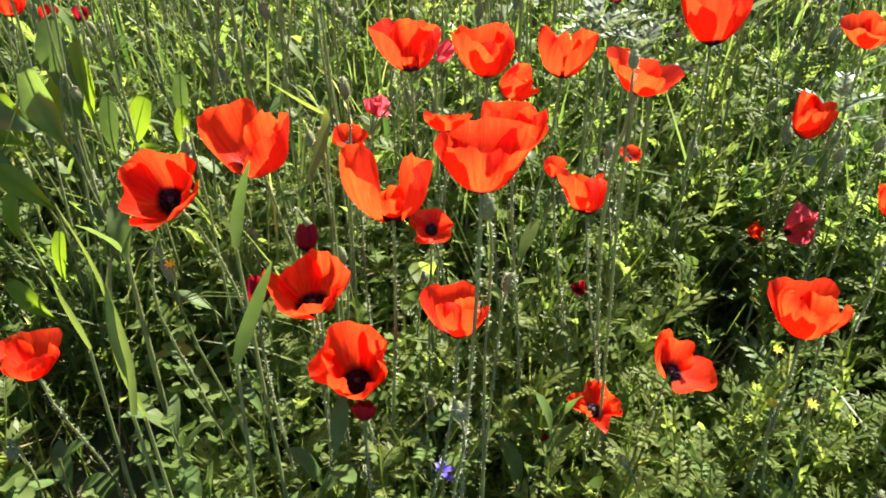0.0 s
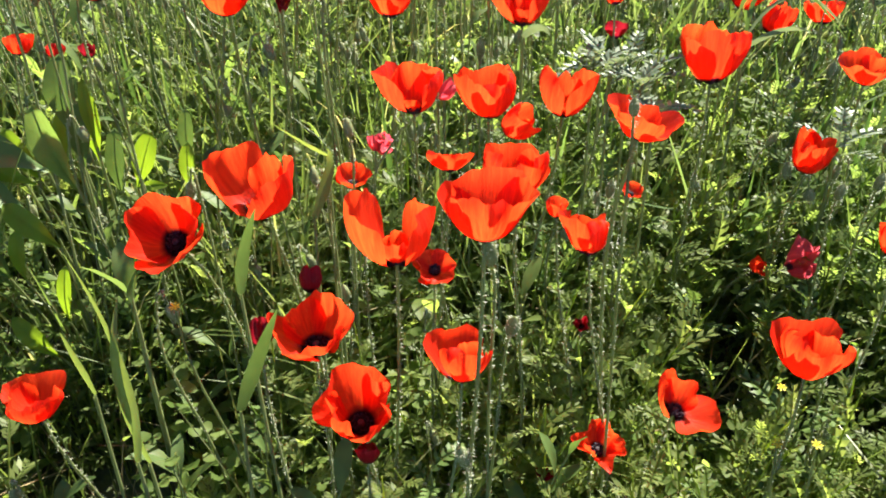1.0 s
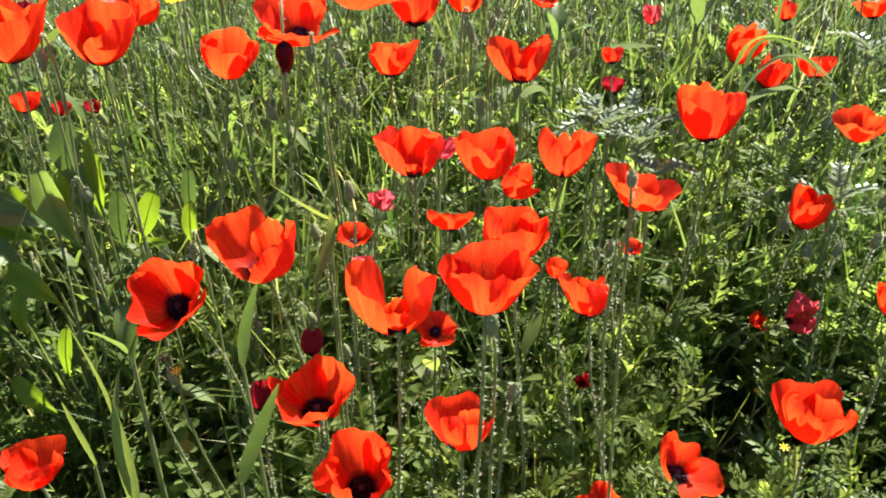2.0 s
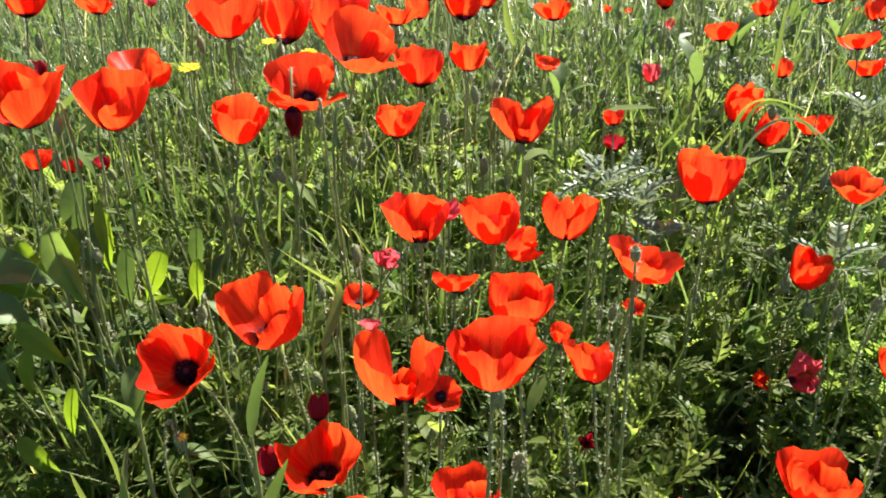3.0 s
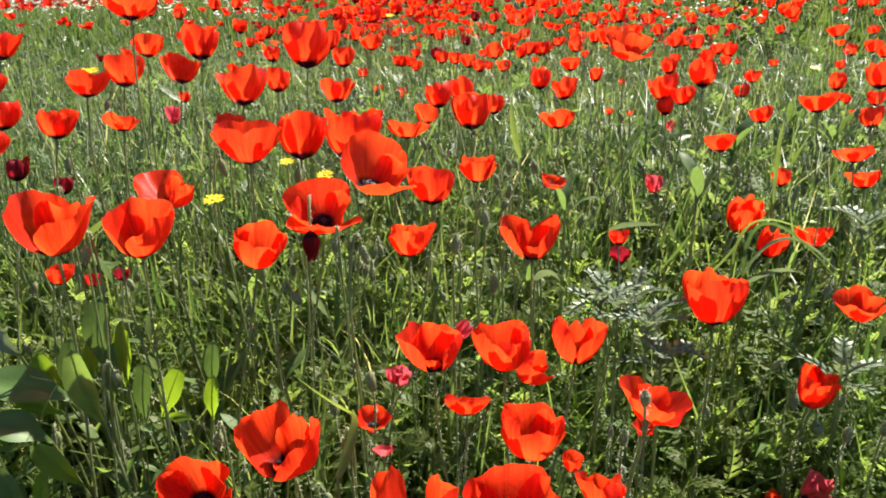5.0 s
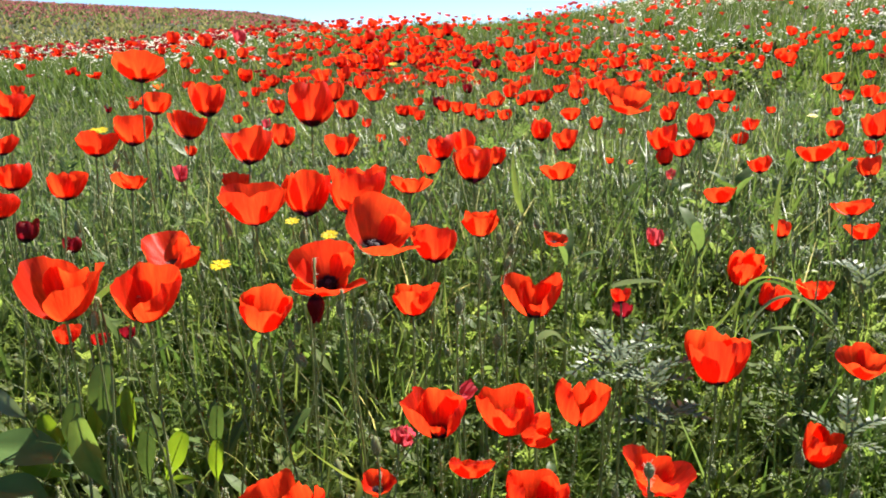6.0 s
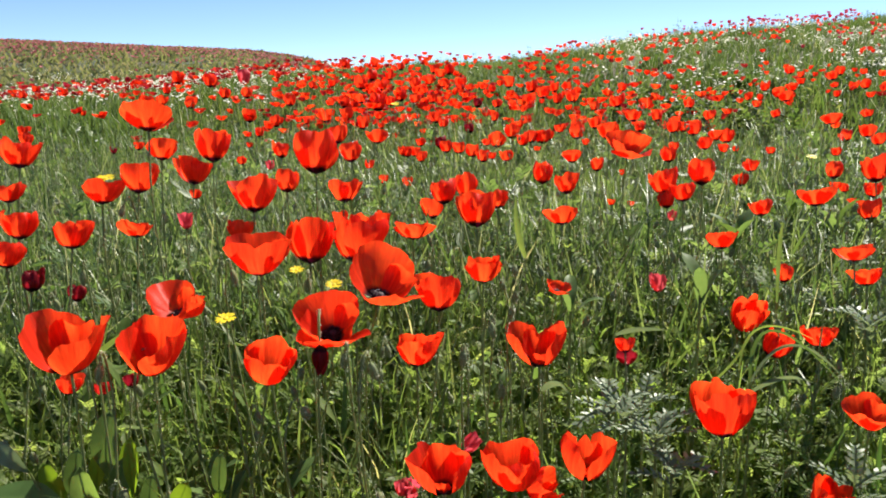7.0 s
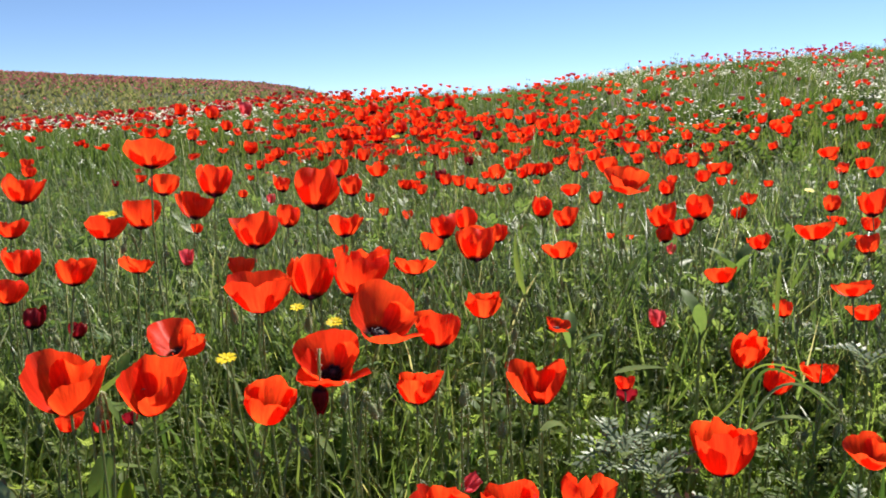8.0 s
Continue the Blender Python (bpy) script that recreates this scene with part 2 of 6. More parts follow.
# ---- the ground: a hillside, one sheet to the horizon ----
YS = [-40, -3, -0.3, 0.45, 1.0, 1.5, 2.5, 3.5, 4.5, 5.8, 7.5, 9.0, 12.0, 20.0, 60.0, 3000.0]
ZS = [-3.0, -0.34, -0.06, 0.05, 0.16, 0.24, 0.30, 0.34, 0.43, 0.62, 0.99, 1.17, 1.22, 0.85, -1.0, -60.0]


def blend(a, b, v):
    s = min(1.0, max(0.0, (v - a) / (b - a)))
    return s * s * (3 - 2 * s)


def ground(x, y):
    z = float(np.interp(y, YS, ZS))
    z = (z + float(np.interp(y - 0.25, YS, ZS)) + float(np.interp(y + 0.25, YS, ZS))) / 3
    z += (RIGHT_RISE * min(2.6, max(0.0, x - 0.6)) + 0.06 * max(0.0, x - 3.2)) * blend(4.0, 11.0, y) * (1 - 0.8 * blend(13.0, 40.0, y))
    z -= 0.075 * min(9.0, max(0.0, -x - 0.5)) * blend(4.0, 9.0, y) * (1 - blend(12.0, 18.0, y))
    far = blend(13.0, 36.0, y) * (1 - blend(40.0, 140.0, y)) * blend(2.0, -9.0, x)
    z += far * (2.5 + 0.06 * min(60.0, max(0.0, -x - 8.0)))
    if y < 14:
        z += 0.10 * noise.noise((x * 0.55, y * 0.55, 3)) * blend(3.0, 6.0, y) + 0.02 * noise.noise((x * 2.2, y * 2.2, 7)) + 0.008 * noise.noise((x * 9, y * 9, 1))
    else:
        z += 0.15 * noise.noise((x * 0.12, y * 0.12, 3))
    return z


RIGHT_RISE = 0.145


def tri_mesh(name, V, T, material, smooth=False):
    me = bpy.data.meshes.new(name)
    V, T = np.asarray(V, np.float32), np.asarray(T, np.int32)
    me.vertices.add(len(V))
    me.vertices.foreach_set("co", V.ravel())
    me.loops.add(T.size)
    me.loops.foreach_set("vertex_index", T.ravel())
    me.polygons.add(len(T))
    me.polygons.foreach_set("loop_start", np.arange(0, T.size, 3, dtype=np.int32))
    me.update(calc_edges=True)
    me.materials.append(material)
    if smooth:
        me.polygons.foreach_set("use_smooth", np.ones(len(T), bool))
    return me


def sheet(nu, nv):
    """The triangles of a grid of nu x nv points, row by row in v."""
    i, j = np.meshgrid(np.arange(nu - 1), np.arange(nv - 1))
    q = (j * nu + i).ravel()
    return np.concatenate([np.stack([q, q + 1, q + nu + 1], 1), np.stack([q, q + nu + 1, q + nu], 1)])


gx = np.sinh(np.linspace(-9.2, 9.2, 171)) * 0.20
gy = np.concatenate([-np.sinh(np.linspace(5.3, 0.1, 30)) * 0.35, np.sinh(np.linspace(0, 9.3, 190)) * 0.28])
GV = [(x, y, ground(x, y)) for y in gy for x in gx]
tagged(new("ground", tri_mesh("ground", GV, sheet(len(gx), len(gy)), EARTH, True)), "dark crumbly soil of a flowering hillside under grass", "ground", kind="structure")


# ---- shapes ----
def part(name, me, parent, label=""):
    ob = new(name, me)
    ob.parent = parent
    if label:
        tagged(ob, label)
    return ob


def tube(path, radii, sides=6):
    """A tapered tube along a path of points."""
    path = np.asarray(path, float)
    d = np.gradient(path, axis=0)
    d /= np.linalg.norm(d, axis=1)[:, None] + 1e-9
    a = np.cross(d, (0.31, 0.77, 0.55))
    a /= np.linalg.norm(a, axis=1)[:, None] + 1e-9
    b = np.cross(d, a)
    ang = np.linspace(0, 2 * math.pi, sides + 1)
    V = (path[:, None] + np.asarray(radii)[:, None, None] * (np.cos(ang)[None, :, None] * a[:, None] + np.sin(ang)[None, :, None] * b[:, None])).reshape(-1, 3)
    return V, sheet(sides + 1, len(path))


def lathe(profile, sides=12):
    """A solid of revolution about z from (r, z) pairs."""
    ang = np.linspace(0, 2 * math.pi, sides + 1)
    V = [(r * math.cos(q), r * math.sin(q), z) for r, z in profile for q in ang]
    return np.array(V), sheet(sides + 1, len(profile))


def joined(pieces):
    V, T, n = [], [], 0
    for v, f in pieces:
        V.append(v), T.append(np.asarray(f) + n)
        n += len(v)
    return np.concatenate(V), np.concatenate(T)


def turned(V, yaw=0.0, tilt=0.0, at=(0, 0, 0), scale=1.0):
    m = np.array(Matrix.Rotation(yaw, 3, "Z") @ Matrix.Rotation(tilt, 3, "X"))
    return (np.asarray(V) * scale) @ m.T + np.asarray(at)


def petal(rng, length, rim, half, nu, nv, ruffle, droop=0.0, notch=0.0, dip=0.40):
    """One petal from claw to rim. rim: its angle at the rim off the flower's axis; half: half its spread round the axis, degrees."""
    u, v = np.sin(np.linspace(-1, 1, nu) * 1.45) / math.sin(1.45), np.linspace(0, 1, nv)
    dent = rng.uniform(-0.4, 0.4)
    start = radians(85)
    th = start + (radians(rim) - start) * (1 - (1 - v) ** 2.3) + radians(droop) * v ** 3
    step = length / (nv - 1)
    r = 0.002 + np.concatenate([[0], np.cumsum(np.sin((th[1:] + th[:-1]) / 2) * step)])
    z = np.concatenate([[0], np.cumsum(np.cos((th[1:] + th[:-1]) / 2) * step)])
    ph, ph2, ph3 = rng.uniform(0, 6.28, 3)
    k = rng.uniform(1.2, 2.4)
    V, UV = [], []
    skew, curl = rng.uniform(-0.07, 0.07), rng.uniform(-0.45, 0.12)
    for j in range(nv):
        for i in range(nu):
            uu = u[i]
            reach = 1 - dip + dip * max(0.0, 1 - abs(uu) ** 2.6) ** 0.5 - notch * math.exp(-((uu - dent) / 0.22) ** 2) + 0.026 * math.sin(6 * uu + ph) + 0.015 * math.sin(17 * uu + ph2) + 0.010 * math.sin(31 * uu + ph3) + skew * uu
            s = v[j] * reach
            rr, zz, tt = np.interp(s, v, r), np.interp(s, v, z), np.interp(s, v, th)
            wave = ruffle * length * s ** 2 * (0.6 * math.sin(k * math.pi * uu + ph) + 0.28 * math.sin(8.5 * uu + ph2 + 3 * s) + 0.15 * math.sin(19 * uu + ph3 + 2 * s) * s + 0.2 * math.sin(7 * s + ph3 + 4 * uu))
            wave += curl * length * max(0.0, s - 0.72) ** 2 * 3.0
            rr += wave * math.cos(tt)
            zz -= wave * math.sin(tt)
            ang = radians(half) * uu * (0.55 + 0.45 * s ** 0.5) * (1 - 0.12 * s)
            flat = 1 + 0.10 * (uu * uu - 0.3) * s
            V.append((rr * flat * math.cos(ang), rr * flat * math.sin(ang), zz))
            UV.append((uu * 0.5 + 0.5, s))
    return np.array(V), sheet(nu, nv), np.array(UV), max(r), max(z)


def petal_mesh(V, T, UV, material):
    me = tri_mesh("petal", V, T, material, True)
    layer = me.uv_layers.new(name="UVMap")
    layer.data.foreach_set("uv", UV[T.ravel()].astype(np.float32).ravel())
    return me


def hairs(rng, path, radius, n, length):
    path = np.asarray(path)
    V, T = [], []
    for k in range(n):
        s = rng.uniform(0.05, 0.99) * (len(path) - 1)
        i = int(s)
        p = path[i] + (path[min(i + 1, len(path) - 1)] - path[i]) * (s - i)
        a = rng.uniform(0, 6.28)
        d = np.array((math.cos(a), math.sin(a), rng.uniform(-0.2, 0.5)))
        side = np.array((-d[1], d[0], 0.3)) * 0.00034
        V += [p + d * radius * 0.8 - side, p + d * radius * 0.8 + side, p + d * (radius + length * rng.uniform(0.6, 1.2))]
        T.append((3 * k, 3 * k + 1, 3 * k + 2))
    return np.array(V), np.array(T)


def stem_path(rng, foot, head, axis, n=9):
    """A stem from the ground that swings into the flower's axis at its head."""
    foot, head, axis = np.array(foot), np.array(head), np.array(axis)
    reach = np.linalg.norm(head - foot)
    c1 = foot + np.array((rng.uniform(-0.14, 0.14), rng.uniform(-0.12, 0.12), 0.45)) * reach
    c2 = head - axis * reach * 0.33
    s = np.linspace(0, 1, n)[:, None]
    return (1 - s) ** 3 * foot + 3 * s * (1 - s) ** 2 * c1 + 3 * s * s * (1 - s) * c2 + s ** 3 * head


def poppy(x, y, z, wide, rim=25, turn=0, face=90, lean=14, seed=0, petals=SCARLET, missing=(), fine=True, label="", droop=0, ruffle=0.13, sag=(), short=(), dip=0.50):
    """A poppy whose bloom is centred on (x, y, z), wide metres across. rim: how far it gapes; face, lean: which way and how far it nods."""
    rng = np.random.default_rng(1000 + seed)
    far = wide < 0.09 and y > 2.4
    nu, nv = (27, 13) if fine else (11, 6) if far else (17, 9)
    rim = rim - 15 if rim < 40 else rim - 11
    f, l = radians(face), radians(lean)
    axis = Vector((math.cos(f) * math.sin(l), math.sin(f) * math.sin(l), math.cos(l)))
    spin = Matrix.Rotation(radians(turn + 270), 4, "Z")
    tip = Vector((0, 0, 1)).rotation_difference(axis).to_matrix().to_4x4()
    # the petals, one metre long at first, then sized to the bloom's width
    made, cloud = [], []
    for i, (at, spread, out) in enumerate(((0, 96, 1.0), (180, 96, 1.0), (90, 84, 0.9), (270, 84, 0.9))):
        long = out * rng.uniform(0.82, 1.1) * (0.45 if i in short else 1)
        gape = rim + rng.uniform(-8, 9) + (0 if i < 2 else -3) + (40 if i in sag else 0)
        V, T, UV, _, _ = petal(rng, long, gape, spread * rng.uniform(0.9, 1.06), nu, nv, ruffle, droop + rng.uniform(-26, 4), rng.uniform(0, 0.13), dip)
        place = Matrix.Rotation(radians(at + rng.uniform(-14, 14)), 4, "Z") @ Matrix.Translation((0, 0, 0.012 if i < 2 else 0.035))
        if i in missing:
            continue
        made.append((V, T, UV, place))
        m = np.array(tip @ spin @ place)
        cloud.append(V @ m[:3, :3].T + m[:3, 3])
    cloud = np.concatenate(cloud)
    across = (cloud[:, 0] * y - cloud[:, 1] * x) / math.hypot(x, y)
    size = wide / (across.max() - across.min())
    cloud *= size
    mid = (cloud.max(0) + cloud.min(0)) / 2
    base = Vector((x, y, z)) - Vector(mid)
    bx, by = base.x - axis.x * 0.08 + rng.uniform(-0.035, 0.035), base.y - axis.y * 0.08 + rng.uniform(-0.01, 0.05)
    foot = Vector((bx, by, ground(bx, by) - 0.01))
    top = new("poppy")
    top.location = foot
    if not label:
        label = "wide-open scarlet poppy showing its black centre" if rim > 24 else "small scarlet poppy in the grass" if wide < 0.045 else "cup-shaped scarlet poppy on a hairy green stem"
    tagged(top, label, "poppy", "poppies of the field")
    m = Matrix.Translation(base - foot) @ tip @ spin
    for V, T, UV, place in made:
        ob = part("petal", petal_mesh(V * size, T, UV, petals), top)
        place = place.copy()
        place.translation *= size
        ob.matrix_local = m @ place
    if not far:
        h = wide * 0.15
        ov = part("capsule", tri_mesh("capsule", *lathe([(0.0005, -0.001), (h * 0.22, h * 0.12), (h * 0.30, h * 0.45), (h * 0.26, h * 0.7), (h * 0.33, h * 0.78), (h * 0.27, h * 0.86), (0.0005, h * 0.9)], 10), CAPSULE, True), top)
        ov.matrix_local = m
        st = []
        for k in range(130 if fine else 24):
            a, ln, le = rng.uniform(0, 6.28), h * rng.uniform(0.4, 0.85), rng.uniform(0.15, 0.95)
            p0 = np.array((math.cos(a) * h * 0.3, math.sin(a) * h * 0.3, h * 0.1))
            p1 = p0 + np.array((math.cos(a) * math.sin(le), math.sin(a) * math.sin(le), math.cos(le))) * ln
            side = np.array((-math.sin(a), math.cos(a), 0))
            w = h * 0.025
            q = h * 0.10
            up = (p1 - p0) / ln
            st.append((np.array([p0 - side * w, p0 + side * w, p1]), [(0, 1, 2)]))
            st.append((np.array([p1 - side * q, p1 - up * q, p1 + side * q, p1 + up * q * 1.6, p1 + np.cross(side, up) * q]), [(0, 1, 4), (1, 2, 4), (2, 3, 4), (3, 0, 4), (0, 3, 2), (0, 2, 1)]))
        sm = part("stamen_ring", tri_mesh("stamen_ring", *joined(st), ANTHER), top, "ring of black-purple stamens")
        tagged(sm, kind="stuff")
        sm.matrix_local = m
    path = stem_path(rng, (0, 0, 0), base - foot, axis)
    r = 0.0014 if wide > 0.05 else 0.0011
    stem = part("stem", tri_mesh("stem", *tube(path, np.linspace(r * 1.25, r, len(path)), 3 if far else 6), STEM, True), top)
    if fine:
        tagged(part("stem_hair", tri_mesh("stem_hair", *hairs(rng, path, r, 240, 0.0030), HAIR), stem, "pale bristly stem hairs"), kind="stuff")
    return top


# ---- poppies: position of the bloom, its width, gape, turn, nod ----
poppy(-0.222, 0.520, 0.489, 0.063, rim=40, turn=25, face=262, lean=40, dip=0.38, ruffle=0.09, seed=1)
poppy(-0.159, 0.566, 0.513, 0.071, rim=32, turn=70, face=250, lean=16, short=(3,), dip=0.64, ruffle=0.16, seed=2)
poppy(-0.039, 0.467, 0.522, 0.064, rim=27, turn=90, face=270, lean=4, short=(2, 3), dip=0.5, seed=3)
poppy(0.024, 0.407, 0.567, 0.061, rim=37, turn=0, face=90, lean=6, dip=0.45, seed=4)
poppy(0.058, 0.570, 0.521, 0.056, rim=32, turn=8, face=90, lean=8, dip=0.45, seed=5)
poppy(-0.109, 0.489, 0.416, 0.069, rim=36, turn=135, face=270, lean=16, dip=0.62, seed=6)
poppy(-0.074, 0.451, 0.369, 0.064, rim=30, turn=20, face=275, lean=20, seed=7)
poppy(0.008, 0.427, 0.444, 0.049, rim=32, turn=45, face=90, lean=20, seed=8)
poppy(0.115, 0.549, 0.477, 0.045, rim=22, turn=15, face=90, lean=20, seed=9)
poppy(0.099, 0.597, 0.475, 0.020, rim=20, seed=10)
poppy(0.204, 0.485, 0.348, 0.055, rim=38, turn=60, face=300, lean=12, missing=(3,), sag=(0,), dip=0.7, seed=11)
poppy(0.295, 0.488, 0.397, 0.065, rim=30, turn=10, face=90, lean=6, dip=0.3, seed=12)
poppy(-0.335, 0.469, 0.364, 0.050, rim=36, turn=10, face=290, lean=8, seed=13)
poppy(0.140, 0.497, 0.590, 0.054, rim=45, turn=70, face=330, lean=14, seed=14)
poppy(-0.032, 0.627, 0.573, 0.061, rim=30, turn=90, face=270, lean=2, short=(3,), dip=0.45, seed=15)
poppy(0.036, 0.653, 0.560, 0.057, rim=26, turn=20, face=260, lean=3, dip=0.45, seed=16)
poppy(0.074, 0.690, 0.520, 0.039, rim=15, turn=0, face=330, lean=45, seed=17)
poppy(0.119, 0.706, 0.546, 0.057, rim=24, turn=88, face=300, lean=3, dip=0.45, short=(3,), seed=18)
poppy(0.279, 0.775, 0.565, 0.070, rim=25, turn=90, face=90, lean=8, dip=0.5, seed=19)
poppy(0.407, 0.770, 0.456, 0.045, rim=12, turn=20, face=300, lean=15, seed=20)
poppy(0.412, 0.740, 0.340, 0.036, rim=18, turn=30, face=300, lean=50, petals=FADED, ruffle=0.32, dip=0.72, missing=(3,), label='wilting pinkish-red poppy hanging low in the grass', seed=21)
poppy(0.136, 0.497, 0.288, 0.051, rim=45, turn=40, face=290, lean=20, ruffle=0.32, dip=0.7, seed=22)
poppy(-0.010, 0.554, 0.440, 0.039, rim=65, turn=30, face=270, lean=30, ruffle=0.18, seed=23)
poppy(-0.091, 0.684, 0.467, 0.037, rim=50, turn=40, face=290, lean=15, ruffle=0.15, seed=24)
poppy(0.005, 0.688, 0.484, 0.048, rim=50, turn=90, face=90, lean=20, seed=25)
poppy(-0.079, 0.803, 0.459, 0.022, rim=20, petals=FADED, ruffle=0.2, label='small faded poppy, petals crumpled', seed=26)
poppy(0.201, 0.732, 0.429, 0.025, rim=60, face=300, lean=20, seed=27)
poppy(0.401, 0.585, 0.450, 0.034, rim=20, turn=15, seed=28)
poppy(-0.113, 0.534, 0.442, 0.019, rim=2, turn=10, face=90, lean=20, petals=MAROON, label='dark maroon half-closed poppy low in the grass', seed=29)
poppy(-0.155, 0.513, 0.403, 0.021, rim=10, petals=MAROON, label='dark maroon withering poppy low in the grass', seed=30)
poppy(0.233, 1.035, 0.531, 0.032, rim=30, petals=MAROON, label='dark red poppy low in the grass', seed=31)
poppy(-0.077, 0.619, 0.474, 0.021, rim=50, petals=FADED, label='faded poppy with crumpled petals', seed=32)
poppy(-0.062, 0.435, 0.341, 0.020, rim=20, petals=MAROON, label='dark withered poppy near the soil', seed=33)
poppy(-0.418, 0.731, 0.662, 0.086, rim=34, turn=78, face=280, lean=8, short=(3,), dip=0.48, seed=34)
poppy(-0.327, 0.734, 0.656, 0.069, rim=32, turn=82, face=290, lean=8, short=(3,), dip=0.48, seed=35)
poppy(-0.368, 0.915, 0.656, 0.071, rim=34, turn=60, face=300, lean=20, sag=(1,), missing=(3,), dip=0.7, ruffle=0.3, seed=36)
poppy(-0.532, 0.938, 0.537, 0.037, rim=30, seed=37)
poppy(-0.212, 0.751, 0.633, 0.056, rim=32, turn=5, face=310, lean=18, seed=38)
poppy(-0.157, 0.819, 0.657, 0.088, rim=46, turn=20, face=280, lean=30, seed=39)
poppy(-0.165, 0.782, 0.624, 0.019, rim=-14, turn=0, face=270, lean=165, petals=MAROON, label='withered maroon poppy drooping head down', ruffle=0.1, seed=40)
poppy(-0.259, 0.909, 0.716, 0.084, rim=38, turn=15, face=270, lean=2, dip=0.42, seed=41)
poppy(-0.241, 1.154, 0.691, 0.078, rim=20, turn=30, seed=42)
poppy(-0.170, 1.244, 0.678, 0.097, rim=25, turn=80, seed=43)
poppy(-0.098, 0.897, 0.690, 0.092, rim=46, turn=25, face=320, lean=24, dip=0.55, missing=(3,), seed=44)
poppy(-0.039, 0.992, 0.648, 0.064, rim=25, turn=20, seed=45)
poppy(0.034, 1.219, 0.621, 0.065, rim=34, turn=10, lean=4, seed=46)
poppy(-0.058, 0.873, 0.602, 0.059, rim=32, turn=60, face=90, lean=2, seed=47)
poppy(0.089, 0.924, 0.589, 0.079, rim=34, turn=80, face=270, lean=2, dip=0.5, short=(3,), seed=48)
poppy(0.444, 1.117, 0.566, 0.057, rim=15, turn=0, face=300, lean=20, seed=49)
poppy(0.465, 1.060, 0.542, 0.044, rim=10, turn=30, face=330, lean=25, seed=50)
poppy(0.536, 1.081, 0.545, 0.053, rim=40, turn=45, ruffle=0.17, seed=51)
poppy(0.469, 0.821, 0.534, 0.059, rim=40, turn=20, face=270, lean=2, seed=52)
poppy(0.471, 1.327, 0.645, 0.057, rim=45, turn=40, seed=53)
poppy(0.630, 1.185, 0.649, 0.062, rim=50, turn=10, seed=54)
poppy(0.658, 1.197, 0.606, 0.053, rim=42, turn=60, seed=55)
poppy(0.576, 1.307, 0.586, 0.035, rim=20, seed=56)
poppy(0.325, 1.209, 0.597, 0.029, rim=15, petals=FADED, label='crumpled faded poppy in the grass', ruffle=0.2, seed=57)
poppy(0.204, 1.522, 0.662, 0.073, rim=44, turn=10, fine=False, seed=58)
poppy(0.031, 1.479, 0.684, 0.085, rim=20, turn=15, fine=False, seed=59)
poppy(0.089, 1.738, 0.666, 0.053, rim=25, fine=False, seed=60)
poppy(0.016, 1.743, 0.701, 0.056, rim=20, turn=20, fine=False, seed=61)
poppy(-0.036, 1.636, 0.698, 0.058, rim=22, turn=60, fine=False, seed=62)
poppy(-0.067, 1.801, 0.637, 0.058, rim=22, fine=False, seed=63)
poppy(-0.230, 1.480, 0.725, 0.070, rim=36, turn=-45, dip=0.55, fine=False, seed=64)
poppy(-0.327, 1.150, 0.766, 0.077, rim=28, turn=40, seed=65)
poppy(-0.551, 1.030, 0.725, 0.054, rim=28, turn=0, seed=66)
poppy(-0.527, 1.165, 0.709, 0.055, rim=44, turn=-45, dip=0.55, seed=67)
poppy(-0.539, 1.243, 0.781, 0.063, rim=30, turn=20, seed=68)
poppy(-0.590, 1.218, 0.763, 0.066, rim=38, turn=50, seed=69)
poppy(-0.555, 1.543, 0.764, 0.080, rim=25, turn=70, fine=False, seed=70)
poppy(0.340, 1.515, 0.802, 0.095, rim=48, turn=20, face=280, lean=22, fine=False, seed=71)
poppy(0.382, 1.919, 0.810, 0.057, rim=25, fine=False, seed=72)
poppy(0.458, 1.430, 0.756, 0.050, rim=10, turn=0, fine=False, seed=73)
poppy(-0.501, 1.209, 0.883, 0.081, rim=48, turn=10, seed=74)
poppy(-0.765, 1.296, 0.823, 0.071, rim=28, turn=-45, dip=0.5, seed=75)
poppy(-0.511, 1.532, 0.814, 0.073, rim=22, turn=10, fine=False, seed=76)
poppy(-0.247, 1.262, 0.819, 0.076, rim=26, turn=10, seed=77)
poppy(-0.602, 1.511, 0.809, 0.062, rim=40, turn=10, fine=False, seed=78)
poppy(-0.344, 1.129, 0.710, 0.044, rim=25, turn=30, seed=79)
poppy(-0.161, 1.150, 0.688, 0.089, rim=28, turn=45, seed=80)
poppy(-0.083, 1.281, 0.678, 0.075, rim=50, turn=30, ruffle=0.16, seed=81)
poppy(0.466, 1.710, 0.706, 0.066, rim=22, turn=45, dip=0.5, fine=False, seed=82)
poppy(0.443, 1.483, 0.710, 0.052, rim=28, turn=-45, dip=0.5, fine=False, seed=83)
poppy(0.470, 1.693, 0.667, 0.038, rim=20, fine=False, seed=84)
poppy(0.664, 1.632, 0.654, 0.052, rim=30, turn=30, fine=False, seed=85)
poppy(0.744, 1.557, 0.688, 0.078, rim=48, turn=60, fine=False, seed=86)
poppy(0.865, 2.209, 0.686, 0.050, rim=30, fine=False, seed=87)
poppy(0.835, 2.202, 0.648, 0.050, rim=30, fine=False, seed=88)
poppy(0.201, 1.784, 0.720, 0.049, rim=12, fine=False, seed=89)
poppy(0.253, 1.746, 0.700, 0.060, rim=25, turn=30, fine=False, seed=90)
poppy(-0.761, 1.235, 0.760, 0.054, rim=40, seed=91)
